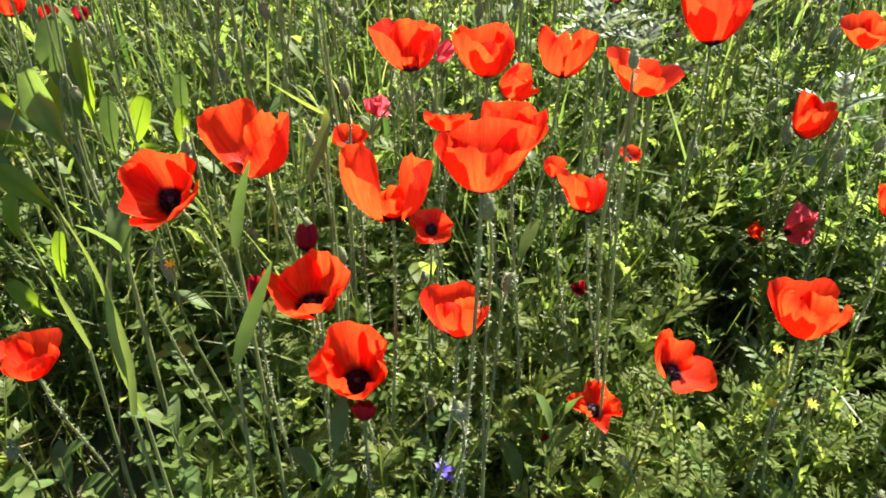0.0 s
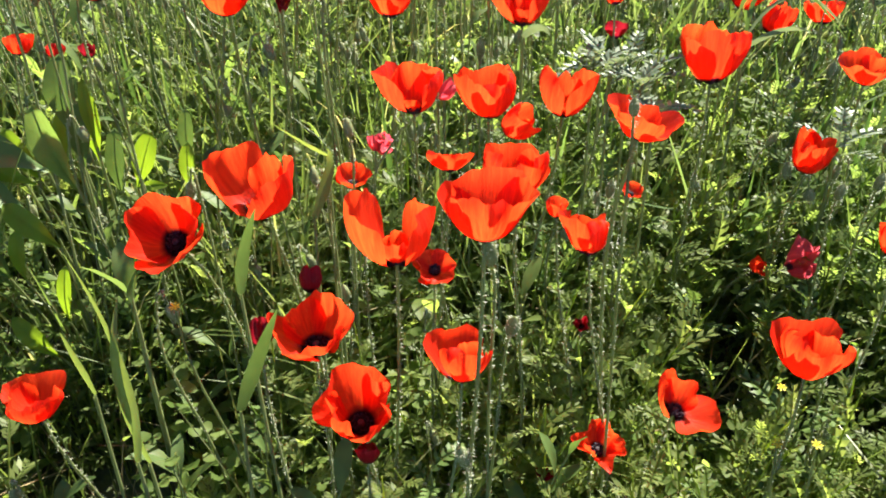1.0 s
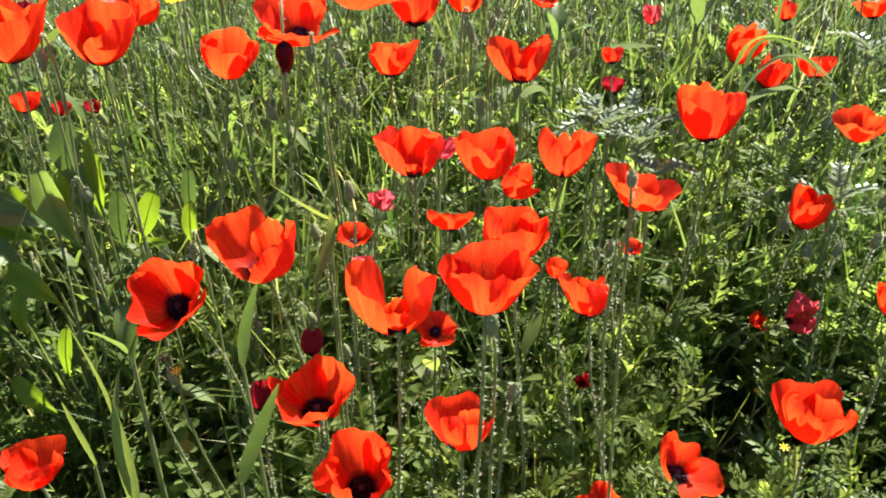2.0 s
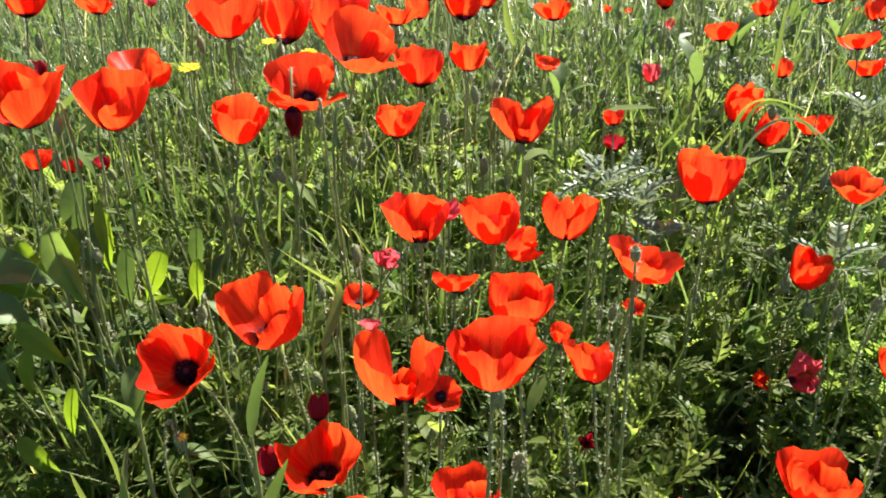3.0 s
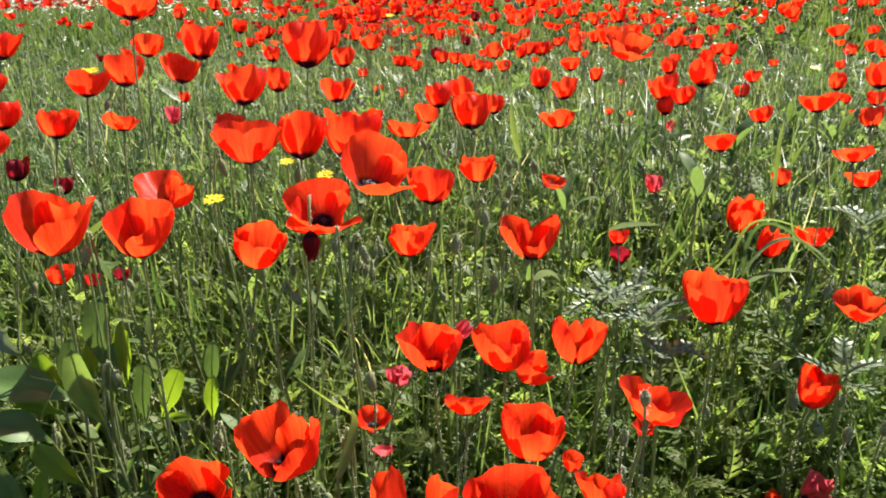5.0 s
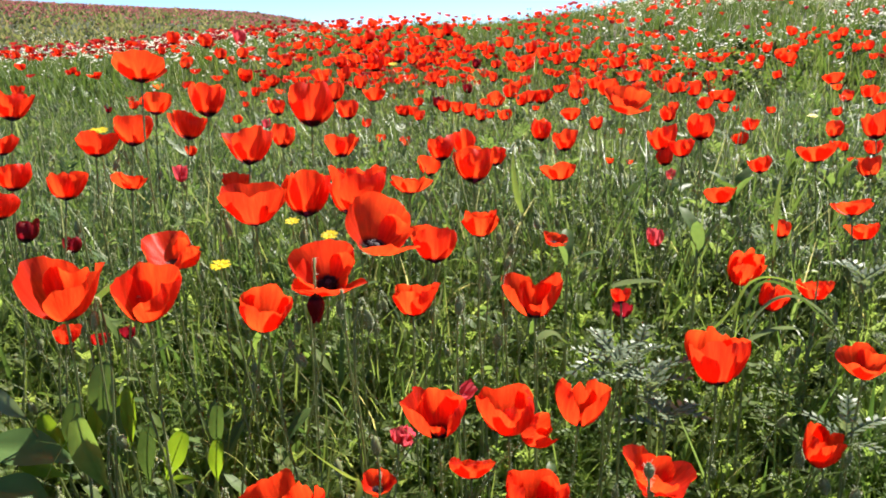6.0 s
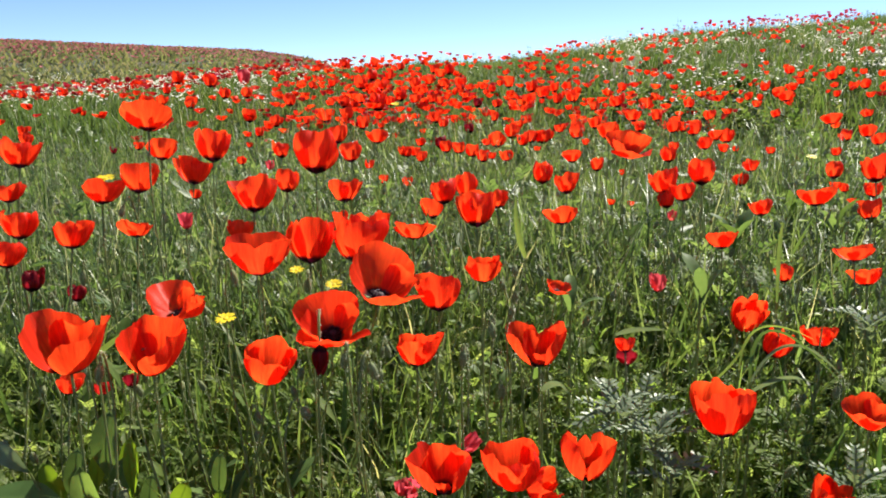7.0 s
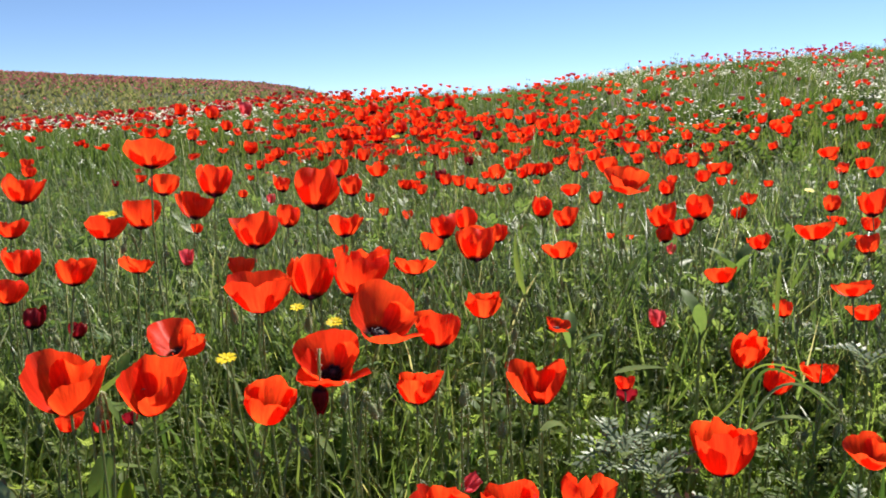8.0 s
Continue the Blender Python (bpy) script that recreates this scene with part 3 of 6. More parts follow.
poppy(-0.656, 1.079, 0.732, 0.052, rim=25, turn=30, seed=92)
poppy(-0.645, 1.023, 0.699, 0.045, rim=25, turn=30, seed=93)
poppy(-0.349, 1.491, 0.744, 0.047, rim=20, fine=False, seed=94)
# this bloom's shade is painted as a darker petal
poppy(-0.583, 0.969, 0.674, 0.030, rim=12, petals=MAROON, label='poppy with shade painted into its dark red petals', seed=95)
poppy(-0.446, 1.181, 0.717, 0.024, rim=5, petals=FADED, label='crumpled pink fading poppy', ruffle=0.25, seed=96)
poppy(-0.474, 2.001, 0.769, 0.045, rim=15, fine=False, seed=97)
poppy(-0.288, 2.002, 0.758, 0.060, rim=25, fine=False, seed=98)
poppy(-0.367, 2.311, 0.790, 0.059, rim=15, fine=False, seed=99)
poppy(-0.247, 2.311, 0.781, 0.070, rim=45, fine=False, seed=100)
poppy(-0.462, 3.807, 0.766, 0.069, rim=20, fine=False, seed=101)
poppy(-0.175, 2.664, 0.706, 0.045, rim=20, fine=False, seed=102)
poppy(-0.118, 2.542, 0.700, 0.035, rim=20, fine=False, seed=103)
poppy(-0.723, 2.493, 0.698, 0.033, rim=20, fine=False, seed=104)
poppy(-0.280, 2.376, 0.690, 0.032, rim=20, fine=False, seed=105)
poppy(-0.256, 2.587, 0.617, 0.034, rim=20, fine=False, seed=106)
poppy(-0.173, 2.587, 0.607, 0.038, rim=20, fine=False, seed=107)
poppy(-0.284, 1.776, 0.622, 0.030, rim=20, fine=False, seed=108)
poppy(-0.636, 1.781, 0.680, 0.029, rim=20, fine=False, seed=109)
poppy(-2.128, 3.680, 0.756, 0.063, rim=20, fine=False, seed=110)
poppy(-1.141, 4.189, 0.801, 0.080, rim=20, fine=False, seed=111)
poppy(-0.937, 3.924, 0.777, 0.064, rim=20, fine=False, seed=112)
poppy(-1.052, 4.832, 0.875, 0.078, rim=20, fine=False, seed=113)
poppy(-1.435, 5.241, 0.927, 0.080, rim=15, fine=False, seed=114)
poppy(-1.597, 5.280, 0.929, 0.080, rim=15, fine=False, seed=115)
poppy(-1.694, 4.884, 0.878, 0.077, rim=25, fine=False, seed=116)
poppy(-1.935, 4.984, 0.887, 0.084, rim=25, fine=False, seed=117)
poppy(0.126, 0.975, 0.653, 0.033, rim=60, face=300, lean=20, seed=118)
poppy(0.195, 0.887, 0.603, 0.025, rim=30, lean=30, seed=119)
poppy(1.305, 2.640, 0.798, 0.071, rim=45, fine=False, seed=120)
poppy(2.015, 4.628, 0.852, 0.102, rim=40, fine=False, seed=121)
poppy(1.533, 2.975, 0.719, 0.052, rim=20, fine=False, seed=122)
poppy(1.712, 3.141, 0.725, 0.071, rim=30, fine=False, seed=123)
poppy(1.358, 2.428, 0.742, 0.051, rim=30, fine=False, seed=124)
poppy(0.893, 1.610, 0.739, 0.056, rim=20, fine=False, seed=125)
poppy(0.943, 1.701, 0.678, 0.041, rim=20, fine=False, seed=126)
poppy(0.881, 1.595, 0.653, 0.050, rim=22, fine=False, seed=127)
poppy(1.077, 2.149, 0.676, 0.047, rim=20, fine=False, seed=128)
poppy(0.431, 2.304, 0.686, 0.041, rim=15, fine=False, seed=129)
poppy(0.320, 2.107, 0.730, 0.057, rim=40, fine=False, seed=130)
poppy(0.703, 2.493, 0.697, 0.051, rim=25, fine=False, seed=131)
poppy(0.921, 2.782, 0.711, 0.064, rim=25, fine=False, seed=132)
poppy(1.049, 3.050, 0.722, 0.061, rim=25, fine=False, seed=133)
poppy(1.068, 3.377, 0.735, 0.068, rim=25, fine=False, seed=134)
poppy(1.009, 3.478, 0.738, 0.071, rim=25, fine=False, seed=135)
poppy(0.168, 3.037, 0.721, 0.074, rim=25, fine=False, seed=136)
poppy(0.254, 3.386, 0.734, 0.072, rim=15, fine=False, seed=137)
poppy(0.315, 3.121, 0.724, 0.066, rim=30, fine=False, seed=138)
poppy(0.088, 2.505, 0.700, 0.046, rim=25, fine=False, seed=139)
poppy(0.165, 2.506, 0.699, 0.050, rim=25, fine=False, seed=140)
poppy(0.363, 3.121, 0.724, 0.071, rim=25, fine=False, seed=141)
poppy(0.486, 3.491, 0.738, 0.058, rim=25, fine=False, seed=142)
poppy(0.676, 3.659, 0.754, 0.071, rim=25, fine=False, seed=143)
poppy(0.539, 3.329, 0.733, 0.070, rim=20, fine=False, seed=144)
poppy(-0.038, 2.809, 0.711, 0.051, rim=25, fine=False, seed=145)
poppy(0.009, 2.769, 0.709, 0.051, rim=25, fine=False, seed=146)
poppy(0.055, 2.668, 0.706, 0.049, rim=25, fine=False, seed=147)
poppy(0.002, 0.783, 0.527, 0.025, rim=10, petals=FADED, ruffle=0.25, label='crumpled pink fading poppy on a bent stem', face=20, lean=60, seed=148)
poppy(0.811, 4.382, 0.818, 0.058, rim=16, turn=0, lean=14, fine=False, seed=236)
poppy(0.729, 3.762, 0.763, 0.067, rim=24, turn=30, lean=6, fine=False, seed=237)
poppy(0.992, 4.612, 0.845, 0.095, rim=30, turn=75, lean=20, fine=False, seed=238)
poppy(1.130, 5.115, 0.923, 0.060, rim=20, turn=-45, lean=10, fine=False, seed=239)
poppy(0.927, 3.930, 0.776, 0.087, rim=36, turn=50, lean=16, fine=False, seed=240)
poppy(0.856, 3.496, 0.740, 0.051, rim=14, turn=100, lean=14, fine=False, seed=241)
poppy(1.118, 4.427, 0.822, 0.084, rim=27, turn=15, lean=6, fine=False, seed=242)
poppy(1.046, 3.911, 0.775, 0.057, rim=16, turn=60, lean=20, fine=False, seed=243)
poppy(0.781, 2.698, 0.707, 0.039, rim=24, turn=0, lean=10, fine=False, seed=244)
poppy(1.069, 3.685, 0.755, 0.064, rim=30, turn=30, lean=16, fine=False, seed=245)
poppy(1.054, 3.499, 0.739, 0.061, rim=20, turn=75, lean=14, fine=False, seed=246)
poppy(1.129, 3.562, 0.743, 0.062, rim=36, turn=-45, lean=6, fine=False, seed=247)
poppy(1.368, 4.431, 0.825, 0.064, rim=14, turn=50, lean=20, fine=False, seed=248)
poppy(1.546, 4.746, 0.869, 0.054, rim=27, turn=100, lean=10, fine=False, seed=249)
poppy(1.303, 3.874, 0.772, 0.066, rim=16, turn=15, lean=16, fine=False, seed=250)
poppy(1.091, 3.050, 0.721, 0.070, rim=24, turn=60, lean=14, fine=False, seed=251)
poppy(0.932, 2.619, 0.703, 0.041, rim=30, turn=0, lean=6, fine=False, seed=252)
poppy(0.964, 2.599, 0.704, 0.022, rim=20, turn=30, lean=20, fine=False, seed=253)
poppy(1.443, 4.020, 0.786, 0.057, rim=36, turn=75, lean=10, fine=False, seed=254)
poppy(1.797, 4.646, 0.855, 0.052, rim=14, turn=-45, lean=16, fine=False, seed=255)
poppy(1.726, 4.333, 0.814, 0.054, rim=27, turn=50, lean=14, fine=False, seed=256)
poppy(1.850, 4.605, 0.848, 0.038, rim=16, turn=100, lean=6, fine=False, seed=257)
poppy(1.659, 3.920, 0.776, 0.049, rim=24, turn=15, lean=20, fine=False, seed=258)
poppy(1.061, 2.539, 0.701, 0.032, rim=30, turn=60, lean=10, fine=False, seed=259)
poppy(2.022, 4.753, 0.872, 0.079, rim=20, turn=0, lean=16, fine=False, seed=260)
poppy(2.187, 4.944, 0.905, 0.081, rim=36, turn=30, lean=14, fine=False, seed=261)
poppy(2.046, 5.004, 0.914, 0.062, rim=14, turn=75, lean=6, fine=False, seed=262)
poppy(2.458, 5.597, 1.025, 0.076, rim=27, turn=-45, lean=20, fine=False, seed=263)
poppy(2.475, 5.451, 0.997, 0.052, rim=16, turn=50, lean=10, fine=False, seed=264)
poppy(2.343, 5.155, 0.941, 0.056, rim=24, turn=100, lean=16, fine=False, seed=265)
poppy(2.650, 5.370, 0.985, 0.093, rim=30, turn=15, lean=14, fine=False, seed=266)
poppy(2.783, 5.519, 1.014, 0.073, rim=20, turn=60, lean=6, fine=False, seed=267)
poppy(2.484, 4.990, 0.914, 0.053, rim=36, turn=0, lean=20, fine=False, seed=268)
poppy(2.347, 4.674, 0.860, 0.044, rim=14, turn=30, lean=10, fine=False, seed=269)
poppy(2.604, 4.971, 0.912, 0.066, rim=27, turn=75, lean=16, fine=False, seed=270)
poppy(2.689, 4.994, 0.918, 0.066, rim=16, turn=-45, lean=14, fine=False, seed=271)
poppy(2.534, 4.635, 0.853, 0.055, rim=24, turn=50, lean=6, fine=False, seed=272)
poppy(2.097, 3.864, 0.771, 0.061, rim=30, turn=100, lean=20, fine=False, seed=273)
poppy(1.261, 2.501, 0.697, 0.034, rim=20, turn=15, lean=10, fine=False, seed=274)
poppy(1.013, 2.002, 0.650, 0.033, rim=36, turn=60, lean=16, fine=False, seed=275)
poppy(1.036, 2.001, 0.643, 0.027, rim=14, turn=0, lean=14, fine=False, seed=276)
poppy(2.998, 5.355, 0.987, 0.056, rim=27, turn=30, lean=6, fine=False, seed=277)
poppy(2.808, 4.974, 0.913, 0.045, rim=16, turn=75, lean=20, fine=False, seed=278)
poppy(2.903, 5.437, 1.002, 0.050, rim=24, turn=-45, lean=10, fine=False, seed=279)
poppy(1.058, 1.995, 0.608, 0.022, rim=30, turn=50, lean=16, fine=False, seed=280)
poppy(0.409, 1.987, 0.615, 0.022, rim=20, turn=100, lean=14, fine=False, seed=281)
poppy(0.463, 1.987, 0.611, 0.021, rim=36, turn=15, lean=6, fine=False, seed=282)
poppy(0.473, 2.141, 0.678, 0.019, rim=14, turn=60, lean=20, fine=False, seed=283)
poppy(-1.934, 3.354, 0.733, 0.062, rim=27, turn=0, lean=10, fine=False, seed=284)
poppy(-2.293, 4.585, 0.837, 0.037, rim=16, turn=30, lean=16, fine=False, seed=285)
poppy(-1.276, 2.996, 0.719, 0.042, rim=24, turn=75, lean=14, fine=False, seed=286)
poppy(-2.030, 4.983, 0.889, 0.105, rim=30, turn=-45, lean=6, fine=False, seed=287)
poppy(-2.095, 5.521, 0.953, 0.055, rim=20, turn=50, lean=20, fine=False, seed=288)
poppy(-2.004, 5.501, 0.951, 0.039, rim=36, turn=100, lean=10, fine=False, seed=289)
poppy(-1.677, 4.781, 0.865, 0.068, rim=14, turn=15, lean=16, fine=False, seed=290)
poppy(-2.007, 5.729, 0.977, 0.049, rim=27, turn=60, lean=14, fine=False, seed=291)
poppy(-1.936, 6.023, 1.030, 0.104, rim=16, turn=0, lean=6, fine=False, seed=292)
poppy(-1.420, 6.159, 1.068, 0.063, rim=24, turn=30, lean=20, fine=False, seed=293)
poppy(-0.929, 3.759, 0.761, 0.055, rim=30, turn=75, lean=10, fine=False, seed=294)
poppy(-0.917, 3.924, 0.777, 0.046, rim=20, turn=-45, lean=16, fine=False, seed=295)
poppy(-0.955, 3.430, 0.736, 0.040, rim=36, turn=50, lean=14, fine=False, seed=296)
poppy(-0.918, 3.512, 0.741, 0.041, rim=14, turn=100, lean=6, fine=False, seed=297)
poppy(-0.824, 2.982, 0.717, 0.026, rim=27, turn=15, lean=20, fine=False, seed=298)
poppy(-2.959, 5.733, 0.958, 0.054, rim=16, turn=60, lean=10, fine=False, seed=299)
poppy(-3.203, 5.605, 0.942, 0.059, rim=24, turn=0, lean=16, fine=False, seed=300)
poppy(-3.465, 5.889, 0.966, 0.046, rim=30, turn=30, lean=14, fine=False, seed=301)
poppy(-3.309, 5.976, 0.986, 0.055, rim=20, turn=75, lean=6, fine=False, seed=302)
poppy(-2.981, 5.526, 0.938, 0.030, rim=36, turn=-45, lean=20, fine=False, seed=303)
poppy(-2.273, 6.267, 1.062, 0.107, rim=14, turn=50, lean=10, fine=False, seed=304)
poppy(-1.134, 6.396, 1.125, 0.094, rim=27, turn=100, lean=16, fine=False, seed=305)
poppy(-0.938, 6.547, 1.164, 0.087, rim=16, turn=15, lean=14, fine=False, seed=306)
poppy(-1.126, 5.703, 0.991, 0.059, rim=24, turn=60, lean=6, fine=False, seed=307)
poppy(-1.039, 5.580, 0.977, 0.058, rim=30, turn=0, lean=20, fine=False, seed=308)
poppy(-0.902, 5.645, 0.987, 0.059, rim=20, turn=30, lean=10, fine=False, seed=309)
poppy(-0.837, 5.960, 1.046, 0.053, rim=36, turn=75, lean=16, fine=False, seed=310)
poppy(-0.689, 5.649, 0.992, 0.110, rim=14, turn=-45, lean=14, fine=False, seed=311)
poppy(-0.751, 6.193, 1.094, 0.083, rim=27, turn=50, lean=6, fine=False, seed=312)
poppy(-0.635, 5.964, 1.052, 0.080, rim=16, turn=100, lean=20, fine=False, seed=313)
poppy(-0.660, 6.469, 1.157, 0.087, rim=24, turn=15, lean=10, fine=False, seed=314)
poppy(-0.518, 5.402, 0.959, 0.089, rim=30, turn=60, lean=16, fine=False, seed=315)
poppy(-0.496, 5.903, 1.039, 0.071, rim=20, turn=0, lean=14, fine=False, seed=316)
poppy(-0.384, 5.529, 0.978, 0.058, rim=36, turn=30, lean=6, fine=False, seed=317)
poppy(-0.431, 6.284, 1.124, 0.066, rim=14, turn=75, lean=20, fine=False, seed=318)
poppy(-0.395, 6.495, 1.168, 0.068, rim=27, turn=-45, lean=10, fine=False, seed=319)
poppy(-0.279, 5.510, 0.976, 0.091, rim=16, turn=50, lean=16, fine=False, seed=320)
poppy(-0.227, 5.219, 0.934, 0.078, rim=24, turn=100, lean=14, fine=False, seed=321)
poppy(-0.179, 5.636, 0.996, 0.085, rim=30, turn=15, lean=6, fine=False, seed=322)
poppy(-0.146, 6.140, 1.092, 0.083, rim=20, turn=60, lean=20, fine=False, seed=323)
poppy(-0.098, 5.951, 1.051, 0.098, rim=36, turn=0, lean=10, fine=False, seed=324)
poppy(-0.031, 6.121, 1.089, 0.082, rim=14, turn=30, lean=16, fine=False, seed=325)
poppy(-0.072, 5.492, 0.972, 0.082, rim=27, turn=75, lean=14, fine=False, seed=326)
poppy(0.051, 5.473, 0.970, 0.090, rim=16, turn=-45, lean=6, fine=False, seed=327)
poppy(0.107, 5.265, 0.940, 0.055, rim=24, turn=50, lean=20, fine=False, seed=328)
poppy(0.208, 5.309, 0.946, 0.072, rim=30, turn=100, lean=10, fine=False, seed=329)
poppy(0.260, 5.164, 0.926, 0.054, rim=20, turn=15, lean=16, fine=False, seed=330)
poppy(0.416, 5.980, 1.056, 0.062, rim=36, turn=60, lean=14, fine=False, seed=331)
poppy(0.400, 5.478, 0.972, 0.082, rim=14, turn=0, lean=6, fine=False, seed=332)
poppy(0.215, 5.038, 0.908, 0.045, rim=27, turn=30, lean=20, fine=False, seed=333)
poppy(0.542, 5.272, 0.941, 0.079, rim=16, turn=75, lean=10, fine=False, seed=334)
poppy(0.461, 4.667, 0.853, 0.091, rim=24, turn=-45, lean=16, fine=False, seed=335)
poppy(0.584, 4.960, 0.894, 0.089, rim=30, turn=50, lean=14, fine=False, seed=336)
poppy(0.689, 5.191, 0.930, 0.062, rim=20, turn=100, lean=6, fine=False, seed=337)
poppy(0.774, 5.234, 0.937, 0.070, rim=36, turn=15, lean=20, fine=False, seed=338)
poppy(0.643, 4.711, 0.860, 0.056, rim=14, turn=60, lean=10, fine=False, seed=339)
poppy(0.738, 4.754, 0.865, 0.085, rim=27, turn=0, lean=16, fine=False, seed=340)
poppy(0.814, 5.006, 0.905, 0.052, rim=16, turn=30, lean=14, fine=False, seed=341)
poppy(0.653, 4.318, 0.813, 0.045, rim=24, turn=75, lean=6, fine=False, seed=342)
poppy(-0.596, 4.839, 0.878, 0.080, rim=30, turn=-45, lean=20, fine=False, seed=343)
poppy(-0.689, 4.713, 0.860, 0.077, rim=20, turn=50, lean=10, fine=False, seed=344)
poppy(-0.764, 4.691, 0.855, 0.063, rim=36, turn=100, lean=16, fine=False, seed=345)
poppy(-0.473, 4.695, 0.857, 0.106, rim=14, turn=15, lean=14, fine=False, seed=346)
poppy(-0.404, 4.717, 0.859, 0.071, rim=27, turn=60, lean=6, fine=False, seed=347)
poppy(-0.350, 4.988, 0.899, 0.075, rim=16, turn=0, lean=20, fine=False, seed=348)
poppy(-0.247, 4.782, 0.870, 0.072, rim=24, turn=30, lean=10, fine=False, seed=349)
poppy(-0.139, 4.804, 0.871, 0.065, rim=30, turn=75, lean=16, fine=False, seed=350)
poppy(-0.184, 4.512, 0.832, 0.054, rim=20, turn=-45, lean=14, fine=False, seed=351)
poppy(-0.822, 3.946, 0.780, 0.041, rim=36, turn=50, lean=6, fine=False, seed=352)
poppy(-0.770, 3.906, 0.775, 0.035, rim=14, turn=100, lean=20, fine=False, seed=353)
poppy(-0.703, 4.133, 0.796, 0.093, rim=27, turn=15, lean=10, fine=False, seed=354)
poppy(-0.604, 4.217, 0.804, 0.076, rim=16, turn=60, lean=16, fine=False, seed=355)
poppy(-0.580, 3.929, 0.777, 0.041, rim=24, turn=0, lean=14, fine=False, seed=356)
poppy(-0.411, 4.096, 0.792, 0.056, rim=30, turn=30, lean=6, fine=False, seed=357)
poppy(-0.364, 3.685, 0.756, 0.033, rim=20, turn=75, lean=20, fine=False, seed=358)
poppy(-0.206, 4.017, 0.786, 0.042, rim=36, turn=-45, lean=10, fine=False, seed=359)
poppy(-0.105, 3.977, 0.782, 0.066, rim=14, turn=50, lean=16, fine=False, seed=360)
poppy(-0.057, 3.751, 0.762, 0.051, rim=27, turn=100, lean=14, fine=False, seed=361)
poppy(0.209, 3.940, 0.779, 0.042, rim=16, turn=15, lean=6, fine=False, seed=362)
poppy(0.263, 4.581, 0.840, 0.069, rim=24, turn=60, lean=20, fine=False, seed=363)
poppy(0.349, 4.582, 0.839, 0.055, rim=30, turn=0, lean=10, fine=False, seed=364)
poppy(0.360, 3.819, 0.766, 0.052, rim=20, turn=30, lean=16, fine=False, seed=365)
poppy(0.303, 3.653, 0.752, 0.061, rim=36, turn=75, lean=14, fine=False, seed=366)
poppy(0.270, 3.018, 0.720, 0.050, rim=14, turn=-45, lean=6, fine=False, seed=367)
poppy(0.351, 3.121, 0.724, 0.061, rim=27, turn=50, lean=20, fine=False, seed=368)
poppy(0.392, 3.163, 0.725, 0.048, rim=16, turn=100, lean=10, fine=False, seed=369)
poppy(0.579, 3.575, 0.746, 0.064, rim=24, turn=15, lean=16, fine=False, seed=370)
poppy(0.599, 3.781, 0.764, 0.034, rim=30, turn=60, lean=14, fine=False, seed=371)
poppy(0.497, 2.878, 0.715, 0.030, rim=20, turn=0, lean=6, fine=False, seed=372)
poppy(0.290, 2.691, 0.707, 0.028, rim=36, turn=30, lean=20, fine=False, seed=373)
poppy(-0.398, 2.865, 0.713, 0.043, rim=14, turn=75, lean=10, fine=False, seed=374)
poppy(-0.140, 2.971, 0.719, 0.041, rim=27, turn=-45, lean=16, fine=False, seed=375)
poppy(-0.189, 2.664, 0.706, 0.041, rim=16, turn=50, lean=14, fine=False, seed=376)
poppy(-0.149, 2.665, 0.706, 0.041, rim=24, turn=100, lean=6, fine=False, seed=377)
poppy(0.118, 2.934, 0.717, 0.036, rim=30, turn=15, lean=20, fine=False, seed=378)
poppy(0.117, 2.505, 0.700, 0.031, rim=20, turn=60, lean=10, fine=False, seed=379)
poppy(0.390, 2.488, 0.697, 0.030, rim=36, turn=0, lean=16, fine=False, seed=380)
poppy(-0.122, 2.501, 0.698, 0.034, rim=14, turn=30, lean=14, fine=False, seed=381)
poppy(0.574, 1.984, 0.579, 0.026, rim=12, petals=FADED, label='faded rose-red poppy on the slope', fine=False, seed=382)
poppy(-1.697, 6.153, 1.059, 0.107, rim=12, petals=FADED, label='faded rose-red poppy on the slope', fine=False, seed=383)
poppy(-0.598, 2.372, 0.692, 0.028, rim=12, petals=FADED, label='faded rose-red poppy on the slope', fine=False, seed=384)
poppy(0.065, 3.547, 0.742, 0.048, rim=14, petals=MAROON, label='dark crimson poppy past its bloom', fine=False, seed=385)
poppy(0.143, 4.600, 0.842, 0.055, rim=14, petals=MAROON, label='dark crimson poppy past its bloom', fine=False, seed=386)
poppy(-0.061, 2.972, 0.717, 0.045, rim=14, petals=MAROON, label='dark crimson poppy past its bloom', fine=False, seed=387)
poppy(-1.315, 2.852, 0.713, 0.026, rim=14, petals=MAROON, label='dark crimson poppy past its bloom', fine=False, seed=388)
poppy(0.361, 0.740, 0.329, 0.020, rim=30, face=300, lean=40, ruffle=0.25, petals=SCARLET, label='small crumpled scarlet poppy low in the herbs', seed=601)
poppy(0.094, 0.520, 0.225, 0.018, rim=20, face=280, lean=30, ruffle=0.2, petals=MAROON, label='dark red withering poppy low in the herbs', seed=602)
poppy(0.145, 0.660, 0.303, 0.018, rim=24, face=260, lean=30, ruffle=0.2, petals=MAROON, label='dark red withering poppy low in the herbs', seed=603)
# two blooms behind others, their shade painted as darker petals
poppy(-0.495, 0.950, 0.527, 0.024, rim=24, turn=20, petals=SHADED_SCARLET, label='poppy behind others, shade painted as deep red', seed=604)
poppy(-0.489, 1.020, 0.509, 0.022, rim=16, petals=MAROON, label='poppy behind others, shade painted as dark red', seed=605)
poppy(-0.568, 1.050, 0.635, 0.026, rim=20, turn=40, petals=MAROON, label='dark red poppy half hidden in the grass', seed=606)
